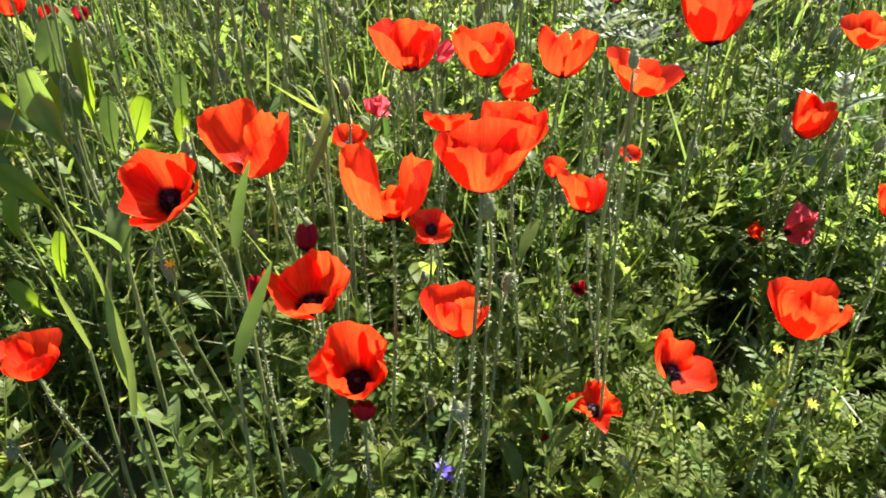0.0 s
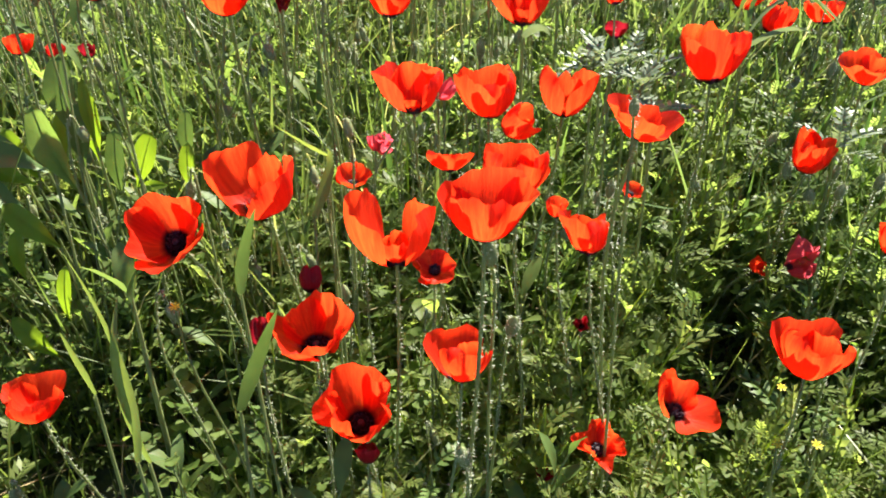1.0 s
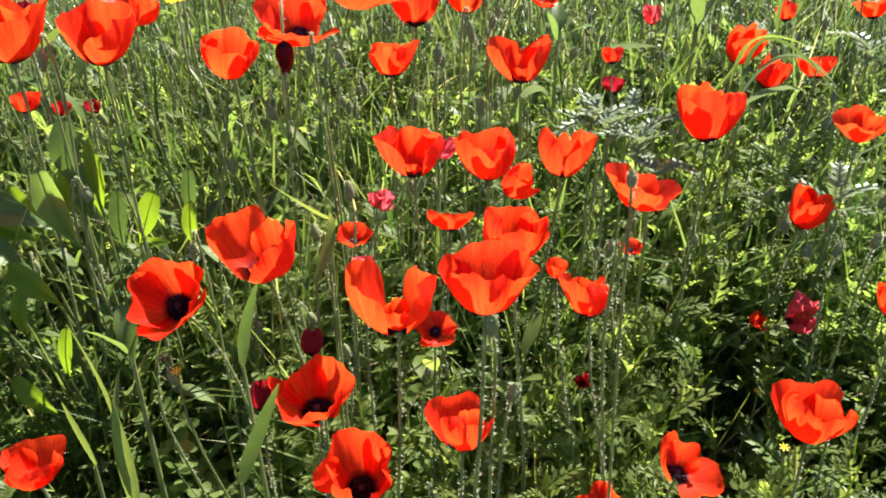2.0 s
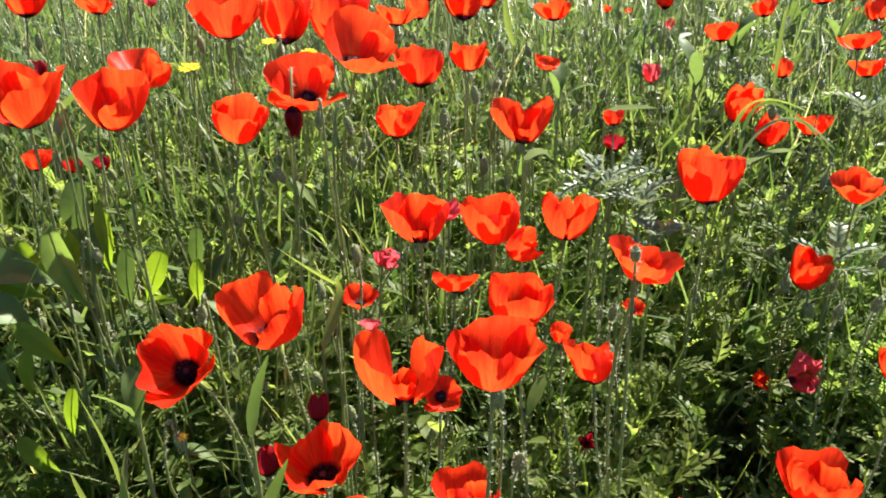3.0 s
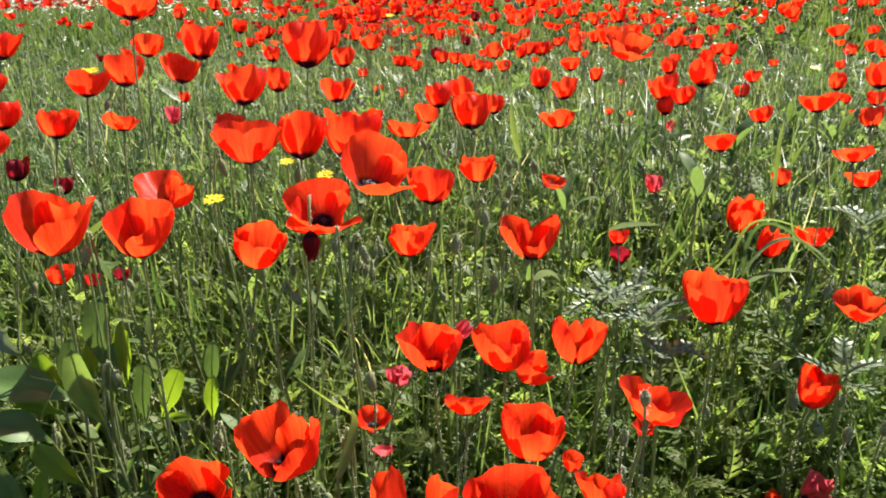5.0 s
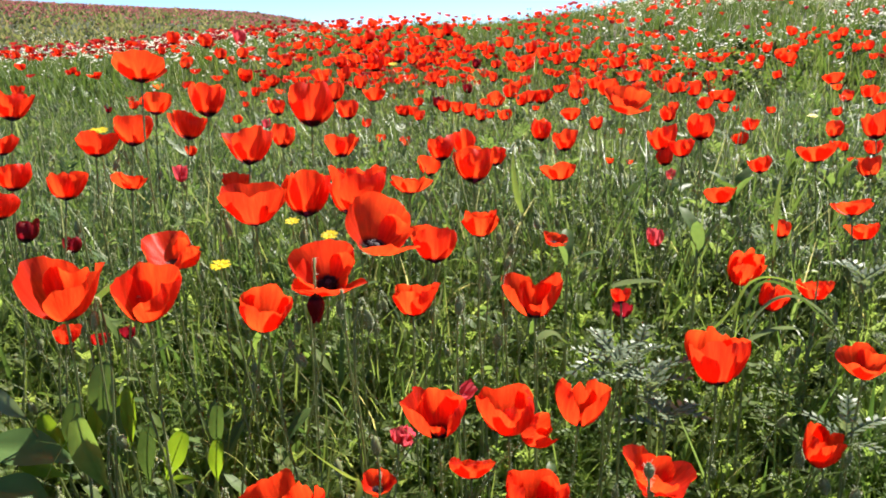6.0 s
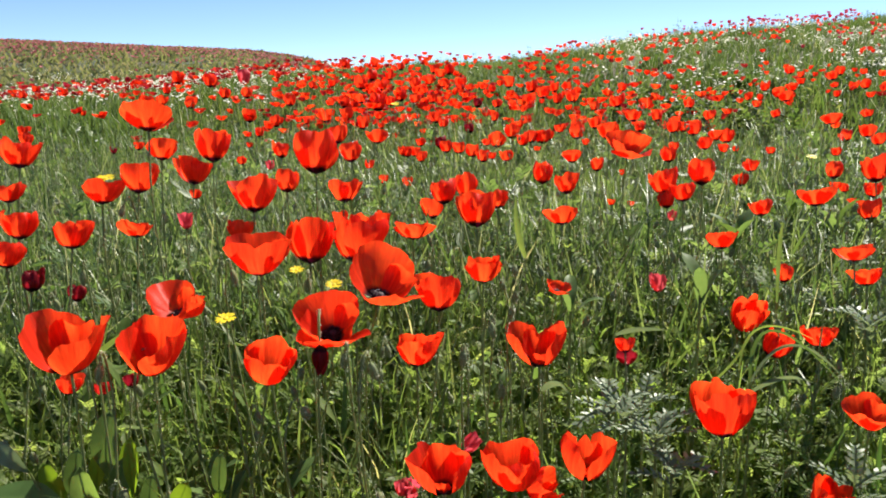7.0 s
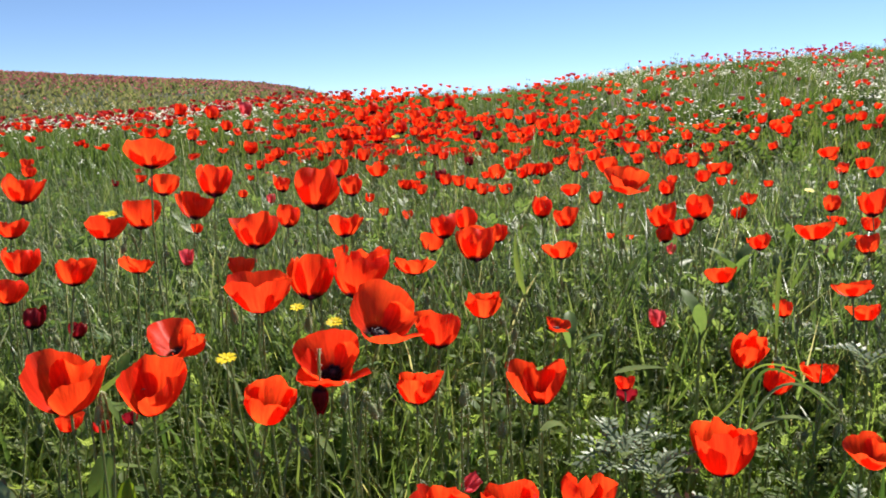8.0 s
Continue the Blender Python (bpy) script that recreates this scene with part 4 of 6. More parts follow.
poppy(-0.070, 0.800, 0.456, 0.022, rim=6, face=300, lean=40, petals=FADED, label='small pinkish poppy bud just opening', seed=607)


# ---- undergrowth ----
def blade(length, width, bend, segs=6, fold=0.25):
    """A grass blade with a keel: two strips that meet in a rib."""
    s = np.linspace(0, 1, segs)
    ang = bend * s ** 1.5
    step = length / (segs - 1)
    y = np.concatenate([[0], np.cumsum(np.sin(ang[1:]) * step)])
    z = np.concatenate([[0], np.cumsum(np.cos(ang[1:]) * step)])
    w = width * 0.5 * np.minimum(1, 0.45 + 2.2 * s) * (1 - s ** 2.5) + 0.0002
    V = np.stack([np.stack([-w, y - w * fold, z], 1), np.stack([w * 0, y, z - w * fold], 1), np.stack([w, y - w * fold, z], 1)], 1).reshape(-1, 3)
    return V, sheet(3, segs)


def thin_blade(length, width, bend, segs=4):
    s = np.linspace(0, 1, segs)
    ang = bend * s ** 1.5
    step = length / (segs - 1)
    y = np.concatenate([[0], np.cumsum(np.sin(ang[1:]) * step)])
    z = np.concatenate([[0], np.cumsum(np.cos(ang[1:]) * step)])
    w = width * 0.5 * (1 - s ** 2)
    V = np.stack([np.stack([-w, y, z], 1), np.stack([w, y, z], 1)], 1).reshape(-1, 3)
    return V, sheet(2, segs)


def feather(rng, length, pairs, lobe, bend, deep=False):
    """A leaf cut into narrow lobes on both sides of its rib, longest in the middle."""
    rib, f = thin_blade(length, 0.0022, bend, 7)
    pieces = [(rib, f)]
    mid = (rib[0::2] + rib[1::2]) / 2
    for k in range(pairs):
        s = 0.18 + 0.8 * k / pairs
        i = min(int(s * 6), 5)
        p = mid[i] + (mid[i + 1] - mid[i]) * (s * 6 - i)
        d = mid[i + 1] - mid[i]
        d /= np.linalg.norm(d)
        for side in (-1, 1):
            ln = lobe * math.sin(math.pi * (0.15 + 0.8 * s)) * rng.uniform(0.75, 1.2)
            o = np.array((side, 0, 0)) * 0.8 + d * 0.6 + np.array((0, rng.uniform(-0.35, 0.2), rng.uniform(-0.1, 0.3)))
            o /= np.linalg.norm(o)
            w = np.cross(o, np.cross(d, o)) * ln * (0.16 if deep else 0.22)
            q = p + o * ln * 0.55
            pieces.append((np.array([p, q - w, q + w, p + o * ln + d * ln * 0.15]), [(0, 1, 2), (1, 3, 2)]))
            if deep:
                for tip in (-1, 1):
                    e = o * 0.6 + d * 0.6 * tip
                    c = p + o * ln * 0.5
                    g = np.cross(e, np.cross(d + o * 0.1, e)) * ln * 0.10
                    pieces.append((np.array([c - g, c + g, c + e * ln * 0.55]), [(0, 1, 2)]))
    return joined(pieces)


def sprig(rng, height, leaves, leaf, pairs, lobe, deep=False):
    """An upright leafy stalk with cut leaves all the way up."""
    lean = rng.uniform(-0.12, 0.12, 2)
    s = np.linspace(0, 1, 6)
    path = np.stack([lean[0] * height * s ** 2, lean[1] * height * s ** 2, height * s], 1)
    pieces = [tube(path, np.linspace(0.0016, 0.0007, 6), 3)]
    for k in range(leaves):
        h = 0.06 + 0.92 * k / leaves
        at = path[0] * 0 + np.array((np.interp(h, s, path[:, 0]), np.interp(h, s, path[:, 1]), np.interp(h, s, path[:, 2])))
        V, T = feather(rng, leaf * (1.15 - 0.75 * h) * rng.uniform(0.8, 1.15), pairs, lobe * (1.1 - 0.5 * h), rng.uniform(0.3, 1.3), deep)
        pieces.append((turned(V, k * 2.4 + rng.uniform(-0.4, 0.4), -rng.uniform(0.35, 1.0), at), T))
    return joined(pieces)


def clover(rng, stalks):
    """A low clump of three-leaved stalks with round leaflets."""
    pieces = []
    for _ in range(stalks):
        h = rng.uniform(0.04, 0.17)
        a, sp = rng.uniform(0, 6.28), rng.uniform(0, 0.07)
        top = np.array((math.cos(a) * sp, math.sin(a) * sp, h))
        pieces.append(tube([top * (0.3, 0.3, 0), top * (0.8, 0.8, 0.6), top], [0.0008, 0.0007, 0.0006], 3))
        tip, yaw = rng.uniform(-0.6, 0.6), rng.uniform(0, 6.28)
        for k in range(3):
            r = rng.uniform(0.004, 0.008)
            q = np.linspace(0, 2 * math.pi, 8)[:-1]
            V = np.concatenate([[(0, r, -0.0012)], np.stack([np.sin(q) * r * 0.8, r - np.cos(q) * r, 0.0012 * np.cos(2 * q)], 1)])
            T = [(0, 1 + i, 1 + (i + 1) % 7) for i in range(7)]
            pieces.append((turned(turned(V, 0, rng.uniform(-0.2, 0.45)), yaw + k * 2.094, 0) @ np.array(Matrix.Rotation(tip, 3, "X")).T + top, T))
    return joined(pieces)


def tuft(rng, n, low, high, width, spread, keel=True, segs=6):
    pieces = []
    for _ in range(n):
        f = blade if keel else thin_blade
        V, T = f(rng.uniform(low, high), width * rng.uniform(0.6, 1.3), rng.uniform(0.05, 1.15) ** 1.6, segs)
        a = rng.uniform(0, 6.28)
        pieces.append((turned(V, a, -rng.uniform(0, 0.25), (rng.uniform(-1, 1) * spread, rng.uniform(-1, 1) * spread, 0)), T))
    return joined(pieces)


def stalks(rng, n, low, high, spread, nodding=0.6):
    """Thin flowering stalks, most with a nodding bud on a hooked neck, some with a small upright head."""
    pieces = []
    for _ in range(n):
        h = rng.uniform(low, high)
        o = rng.uniform(-spread, spread, 2)
        b = rng.uniform(-0.06, 0.06, 2)
        s = np.linspace(0, 1, 6)[:, None]
        path = np.concatenate([o + b * s ** 2, h * s], 1)
        if rng.uniform() < nodding:
            a, r = rng.uniform(0, 6.28), rng.uniform(0.008, 0.016)
            q = np.linspace(0.5, 2.9, 5)[:, None]
            hook = path[-1] + np.concatenate([math.cos(a) * r * (1 - np.cos(q)), math.sin(a) * r * (1 - np.cos(q)), r * np.sin(q)], 1)
            path = np.concatenate([path, hook])
            w = rng.uniform(0.0032, 0.0052)
            V, T = lathe([(0.0004, 0), (w, w * 1.2), (w * 0.95, w * 2.4), (0.0004, w * 4.0)], 6)
            V = V * (1, 1, -1)
        else:
            w = rng.uniform(0.002, 0.0036)
            V, T = lathe([(0.0003, 0), (w, w * 1.6), (w * 0.9, w * 3.2), (0.0003, w * 4.6)], 5)
        pieces.append(tube(path, np.linspace(0.0014, 0.0008, len(path)), 3))
        pieces.append((turned(V, rng.uniform(0, 6.28), rng.uniform(-0.3, 0.3), path[-1]), T))
    return joined(pieces)


def oval_herb(rng, height, leaves, leaf):
    """A branching stalk with small oval leaves in pairs."""
    pieces = []
    for _ in range(3):
        lean = rng.uniform(-0.35, 0.35, 2)
        h = height * rng.uniform(0.6, 1.1)
        s = np.linspace(0, 1, 5)
        path = np.stack([lean[0] * h * s ** 1.4, lean[1] * h * s ** 1.4, h * s], 1)
        pieces.append(tube(path, np.linspace(0.0013, 0.0006, 5), 3))
        for k in range(leaves):
            q = 0.15 + 0.85 * k / leaves
            at = np.array([np.interp(q, s, path[:, i]) for i in range(3)])
            L = leaf * rng.uniform(0.6, 1.2)
            V = np.array([(0, 0, 0), (-L * 0.2, L * 0.35, 0.12 * L), (0, L * 0.45, 0), (L * 0.2, L * 0.35, 0.12 * L), (-L * 0.16, L * 0.72, 0.09 * L), (L * 0.16, L * 0.72, 0.09 * L), (0, L, -0.05 * L)])
            T = [(0, 2, 1), (0, 3, 2), (1, 2, 4), (2, 3, 5), (2, 5, 6), (4, 2, 6)]
            pieces.append((turned(V, k * 2.6 + rng.uniform(-0.4, 0.4), rng.uniform(-0.2, 0.9), at), T))
    return joined(pieces)


def lobed_leaf(rng, length, width, pairs, bend, cup=0.25):
    """A leaf cut into toothed lobes that stay joined along its rib; it stands from the origin and arches over towards +y."""
    s = np.linspace(0, 1, 2 * pairs + 1)
    ang = bend * s ** 1.3
    step = length / (2 * pairs)
    y = np.concatenate([[0], np.cumsum(np.sin(ang[1:]) * step)])
    z = np.concatenate([[0], np.cumsum(np.cos(ang[1:]) * step)])
    V, T = [(0.0, y[k], z[k]) for k in range(len(s))], []
    for k in range(pairs):
        a, m, b = 2 * k, 2 * k + 1, 2 * k + 2
        q = s[m]
        reach = width * 0.5 * (0.25 + 0.75 * math.sin(math.pi * min(1.0, 0.18 + 0.78 * q)) ** 0.8) * rng.uniform(0.8, 1.15)
        d = np.array((0.0, math.sin(ang[m]), math.cos(ang[m])))
        n = np.array((0.0, -math.cos(ang[m]), math.sin(ang[m])))
        for side in (-1, 1):
            out = np.array((float(side), 0.0, 0.0))
            def at(o, f, lift=1.0):
                V.append(tuple(np.array(V[m]) + out * reach * o + d * step * f + n * (cup * lift * reach * o + rng.uniform(-0.08, 0.08) * reach)))
                return len(V) - 1
            low, high = at(0.42, -0.25), at(0.40, 0.85)
            tooth, tip, shoulder = at(0.70, 0.05), at(1.0, 1.5, 0.7), at(0.62, 1.25)
            T += [(a, low, m), (m, low, high), (m, high, b), (low, tooth, high), (tooth, tip, shoulder), (tooth, shoulder, high)]
    return np.array(V), np.array(T)


def lobed_sprig(rng, height, leaves, leaf):
    """An upright stalk set with toothed lobed leaves all the way up."""
    lean = rng.uniform(-0.2, 0.2, 2)
    s = np.linspace(0, 1, 6)
    path = np.stack([lean[0] * height * s ** 2, lean[1] * height * s ** 2, height * s], 1)
    pieces = [tube(path, np.linspace(0.0018, 0.0008, 6), 3)]
    for k in range(leaves):
        h = 0.08 + 0.9 * k / leaves
        at = [np.interp(h, s, path[:, i]) for i in range(3)]
        ln = leaf * (1.2 - 0.7 * h) * rng.uniform(0.8, 1.15)
        V, T = lobed_leaf(rng, ln, ln * rng.uniform(0.36, 0.5), 5, rng.uniform(0.2, 1.1))
        pieces.append((turned(V, k * 2.4 + rng.uniform(-0.5, 0.5), -rng.uniform(0.25, 0.9), at), T))
    return joined(pieces)


def scattered(name, protos, spots, sizes, material, label, category, rng, tip=0.18, sink=0.01):
    """One mesh of many plants of a kind, each a turned and tilted copy of one of the shapes."""
    Vs, Ts, n = [], [], 0
    which = rng.integers(0, len(protos), len(spots))
    for k, (V, T) in enumerate(protos):
        sel = np.nonzero(which == k)[0]
        if not len(sel):
            continue
        yaw, tx, ty = rng.uniform(0, 2 * math.pi, len(sel)), rng.normal(0, tip, len(sel)), rng.normal(0, tip, len(sel))
        c, s = np.cos(yaw), np.sin(yaw)
        P = np.asarray(V)[None] * sizes[sel][:, None, None]
        X = P[..., 0] * c[:, None] - P[..., 1] * s[:, None]
        Y = P[..., 0] * s[:, None] + P[..., 1] * c[:, None]
        X, Y = X + P[..., 2] * tx[:, None], Y + P[..., 2] * ty[:, None]
        G = np.stack([X, Y, P[..., 2]], -1) + spots[sel][:, None]
        G[..., 2] -= sink
        m, nv = len(sel), len(V)
        Vs.append(G.reshape(-1, 3))
        Ts.append((np.asarray(T)[None] + (np.arange(m) * nv)[:, None, None]).reshape(-1, 3) + n)
        n += m * nv
    ob = new(name, tri_mesh(name, np.concatenate(Vs), np.concatenate(Ts), material))
    return tagged(ob, label, category, kind="stuff")


def spots_in(rng, n, near, far, half, power=1.0, keep=None):
    """n places on the ground between two distances, in a fan of that half angle (degrees) about the slope's line."""
    out = []
    while len(out) < n:
        q = rng.uniform()
        r = (near ** power + (far ** power - near ** power) * q) ** (1 / power)
        a = radians(rng.uniform(-half, half))
        x, y = r * math.sin(a), r * math.cos(a) - 0.15
        if keep is None or rng.uniform() < keep(x, y):
            out.append((x, y, ground(x, y)))
    return np.array(out)


def patch(x, y, k, scale):
    return noise.noise((x * scale, y * scale, k))


def bare(x, y):
    """Where the ground lies open between the plants."""
    open_by = 1.0
    for cx, cy, rx, ry, share in ((0.36, 0.70, 0.07, 0.13, 0.9), (0.24, 0.68, 0.05, 0.09, 0.7), (0.47, 0.60, 0.07, 0.10, 0.8), (0.58, 1.22, 0.09, 0.15, 0.8), (-0.34, 0.62, 0.12, 0.12, 0.75), (-0.55, 0.88, 0.09, 0.12, 0.7), (-0.33, 0.52, 0.12, 0.09, 0.8), (-0.16, 1.42, 0.08, 0.14, 0.7)):
        d = math.hypot((x - cx) / rx, (y - cy) / ry)
        open_by *= 1 - share * math.exp(-d ** 4)
    return open_by


rng = np.random.default_rng(42)
NEAR, MID, FAR = 1.9, 4.6, 14.0


def grassy(x, y):
    shady = blend(-0.05, -0.2, x) * blend(0.85, 0.7, y)
    return (1 - 0.6 * shady) * (0.55 + 0.45 * blend(0.35, -0.2, x)) * bare(x, y)


def herby(x, y):
    return (0.45 + 0.55 * blend(-0.35, 0.25, x)) * bare(x, y)


# close by
def low(S, rng, a, b, least=0.5):
    """Sizes: shorter plants at the trodden edge by the path."""
    return rng.uniform(a, b, len(S)) * np.interp(np.hypot(S[:, 0], S[:, 1]), (0.35, 0.85), (least, 1.0))


S = spots_in(rng, 560, 0.36, NEAR, 48, 1.7, lambda x, y: grassy(x, y) ** 1.5)
scattered("grass", [tuft(rng, 6, 0.14, 0.36, 0.0036, 0.02, True, 6) for _ in range(10)], S, low(S, rng, 0.75, 1.25), GRASS, "green wild grass, slender keeled blades, some dry tips", "grass", rng, 0.15)
S = spots_in(rng, 170, 0.75, NEAR, 48, 1.6, lambda x, y: (blend(0.15, -0.35, x) ** 1.5 + 0.06) * bare(x, y))
scattered("tall_grass", [tuft(rng, 3, 0.20, 0.38, 0.0078, 0.02, True, 7) for _ in range(6)], S, low(S, rng, 0.75, 1.1, 0.6), GRASS, "tall broad-bladed grass standing among the poppies", "grass", rng)
S = spots_in(rng, 700, 0.14, NEAR, 48, 1.6, bare)
scattered("poppy_foliage", [sprig(rng, rng.uniform(0.15, 0.30), 11, 0.062, 7, 0.019) for _ in range(9)], S, low(S, rng, 0.7, 1.3, 0.75), FEATHER, "feathery cut leaves of poppies and mayweed", "foliage", rng)
S = spots_in(rng, 330, 0.14, NEAR, 48, 1.4, herby)
scattered("fine_foliage", [sprig(rng, rng.uniform(0.13, 0.25), 10, 0.048, 6, 0.014, True) for _ in range(6)], S, low(S, rng, 0.8, 1.35, 0.8), FEATHER, "fine thread-leaved mayweed between the stems", "foliage", rng)
S = spots_in(rng, 330, 0.14, NEAR, 48, 1.6, herby)
scattered("oval_leaved_herbs", [oval_herb(rng, rng.uniform(0.12, 0.27), 12, 0.014) for _ in range(9)], S, low(S, rng, 0.75, 1.35, 0.8), HERB, "branching herbs with small oval leaves", "foliage", rng)
S = spots_in(rng, 820, 0.12, NEAR, 48, 1.4, bare)
scattered("clover", [clover(rng, 12) for _ in range(7)], S, low(S, rng, 0.8, 1.3, 0.9), CLOVER, "low round-leaved clover and medick carpeting the soil", "clover", rng)
S = spots_in(rng, 520, 0.16, NEAR, 48, 1.5, herby)
scattered("lobed_foliage", [lobed_sprig(rng, rng.uniform(0.13, 0.26), 11, 0.055) for _ in range(9)], S, low(S, rng, 0.75, 1.3, 0.8), HERB, "leafy sprigs with small toothed lobed leaves", "foliage", rng, 0.2)
S = spots_in(rng, 230, 0.6, 1.5, 46, 1.5, lambda x, y: blend(0.0, 0.2, x) * blend(1.5, 1.2, y) * bare(x, y))
scattered("tall_lobed_foliage", [lobed_sprig(rng, rng.uniform(0.20, 0.30), 13, 0.058) for _ in range(7)], S, rng.uniform(0.8, 1.15, len(S)), FEATHER, "taller sprigs with small toothed lobed leaves", "foliage", rng, 0.2)
S = spots_in(rng, 340, 0.16, 1.5, 48, 1.4, lambda x, y: (0.3 + 0.7 * blend(-0.2, 0.2, x)) * bare(x, y))
scattered("wiry_grass", [tuft(rng, 6, 0.07, 0.20, 0.0021, 0.03, False, 5) for _ in range(8)], S, rng.uniform(0.7, 1.3, len(S)), GRASS, "thin wiry grass tangled among the low herbs", "grass", rng, 0.5)
S = spots_in(rng, 700, 0.12, NEAR, 48, 1.5)
scattered("dry_litter", [tuft(rng, 3, 0.05, 0.2, 0.0026, 0.02) for _ in range(4)], S, rng.uniform(0.6, 1.1, len(S)), STRAW, "bleached dry grass and litter on the soil", "litter", rng, 0.8)

# half way
S = spots_in(rng, 900, 1.1, MID, 42, 1.4, lambda x, y: 0.35 + 0.65 * blend(-0.2, 0.5, x))
scattered("broad_bladed_grass", [tuft(rng, 5, 0.14, 0.34, 0.0115, 0.035, True, 5) for _ in range(8)], S, rng.uniform(0.8, 1.2, len(S)), BLADE, "broad-bladed grass tufts standing on the slope", "grass", rng, 0.16)
lush = np.random.default_rng(77)
S = spots_in(lush, 230, 1.7, 4.6, 40, 1.2, lambda x, y: blend(0.30, 0.44, x / y) * max(0.0, min(1.0, 0.5 + 1.6 * patch(x, y, 95, 1.1))))
scattered("lush_blades", [tuft(lush, 6, 0.12, 0.30, 0.021, 0.05, True, 5) for _ in range(6)], S, lush.uniform(0.8, 1.25, len(S)), MEADOW_LEAF, "lush yellow-green broad blades in drifts on the slope", "grass", lush, 0.3)
S = spots_in(rng, 4200, NEAR - 0.2, MID, 42, 1.3)
scattered("meadow_grass", [tuft(rng, 6, 0.18, 0.42, 0.0055, 0.05, False, 4) for _ in range(8)], S, rng.uniform(0.75, 1.2, len(S)), MEADOW, "thick green meadow grass on the slope", "grass", rng, 0.27)
S = spots_in(rng, 900, NEAR - 0.2, MID, 42, 1.3)
scattered("meadow_foliage", [sprig(rng, rng.uniform(0.2, 0.34), 8, 0.11, 4, 0.034) for _ in range(6)], S, rng.uniform(0.8, 1.35, len(S)), MEADOW_LEAF, "leafy herbs among the meadow grass", "foliage", rng)
S = spots_in(rng, 450, NEAR - 0.2, MID, 42, 1.3)
scattered("meadow_herbs", [oval_herb(rng, rng.uniform(0.18, 0.32), 7, 0.027) for _ in range(6)], S, rng.uniform(0.8, 1.35, len(S)), MEADOW_LEAF, "small-leaved herbs among the meadow grass", "foliage", rng)
S = spots_in(rng, 620, NEAR - 0.3, MID, 42, 1.3)
scattered("meadow_stalks", [stalks(rng, 3, 0.24, 0.42, 0.05) for _ in range(6)], S, rng.uniform(0.85, 1.15, len(S)), PALE, "thin flower stalks with nodding buds on the slope", "stalks", rng, 0.12)

S = spots_in(rng, 380, NEAR - 0.2, MID, 42, 1.3)
scattered("meadow_leaves", [oval_herb(rng, rng.uniform(0.18, 0.30), 5, 0.055) for _ in range(6)], S, rng.uniform(0.8, 1.3, len(S)), MEADOW_LEAF, "broad-leaved herbs among the meadow grass", "foliage", rng)

# far up the slope
S = spots_in(rng, 11500, MID - 0.3, FAR, 40, 1.15)
scattered("hillside_grass", [tuft(rng, 7, 0.09, 0.24, 0.011, 0.09, False, 3) for _ in range(6)], S, rng.uniform(0.8, 1.3, len(S)) * np.interp(S[:, 1], (6.0, 8.5), (1.0, 0.7)), HILL, "grass covering the upper hillside", "grass", rng, 0.25)
S = spots_in(rng, 600, MID - 0.3, FAR, 40, 1.2)
scattered("hillside_herbs", [oval_herb(rng, rng.uniform(0.16, 0.28), 5, 0.045) for _ in range(5)], S, rng.uniform(0.8, 1.5, len(S)) * np.interp(S[:, 1], (6.0, 8.5), (1.0, 0.7)), HILL, "leafy herbs covering the upper hillside", "foliage", rng)
S = spots_in(rng, 760, MID - 0.3, FAR, 40, 1.2, lambda x, y: max(0.05, patch(x, y, 31, 0.5) * 2))
scattered("hillside_clumps", [tuft(rng, 22, 0.15, 0.34, 0.016, 0.16, False, 4) for _ in range(5)], S, rng.uniform(0.9, 1.4, len(S)) * np.interp(S[:, 1], (6.0, 8.5), (0.8, 0.4)), DARK_AND_SHADED, "darker bushy clumps on the upper hillside", "foliage", rng)

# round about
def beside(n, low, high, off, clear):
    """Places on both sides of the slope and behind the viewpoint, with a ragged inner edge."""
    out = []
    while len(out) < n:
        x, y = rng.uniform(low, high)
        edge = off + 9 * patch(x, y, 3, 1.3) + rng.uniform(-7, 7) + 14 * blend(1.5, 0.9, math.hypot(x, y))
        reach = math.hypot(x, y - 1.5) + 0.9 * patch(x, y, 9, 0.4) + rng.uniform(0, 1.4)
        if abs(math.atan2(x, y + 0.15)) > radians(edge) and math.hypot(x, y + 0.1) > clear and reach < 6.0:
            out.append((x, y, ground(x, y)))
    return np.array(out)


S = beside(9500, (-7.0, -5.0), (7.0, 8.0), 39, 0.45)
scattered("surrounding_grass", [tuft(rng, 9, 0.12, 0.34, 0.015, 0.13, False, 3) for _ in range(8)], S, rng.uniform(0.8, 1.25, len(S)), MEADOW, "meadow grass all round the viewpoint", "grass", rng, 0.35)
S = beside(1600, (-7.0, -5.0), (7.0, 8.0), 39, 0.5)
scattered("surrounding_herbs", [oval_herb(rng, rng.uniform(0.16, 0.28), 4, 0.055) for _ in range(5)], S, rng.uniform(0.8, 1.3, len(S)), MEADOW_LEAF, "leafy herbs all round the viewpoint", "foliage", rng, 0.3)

# the far hill on the left
def far_spots(n, keep=None):
    out = []
    while len(out) < n:
        y = rng.uniform(13.5, 48.0)
        x = rng.uniform(-0.85 * y, -0.02 * y)
        if keep is None or rng.uniform() < keep(x, y):
            out.append((x, y, ground(x, y)))
    return np.array(out)


S = far_spots(5200)
scattered("far_hill_grass", [tuft(rng, 10, 0.06, 0.17, 0.07, 0.42, False, 3) for _ in range(5)], S, rng.uniform(0.8, 1.4, len(S)), HAZY_TURF, "rough grass on the farther hill, haze painted into its colour", "grass", rng, 0.35)


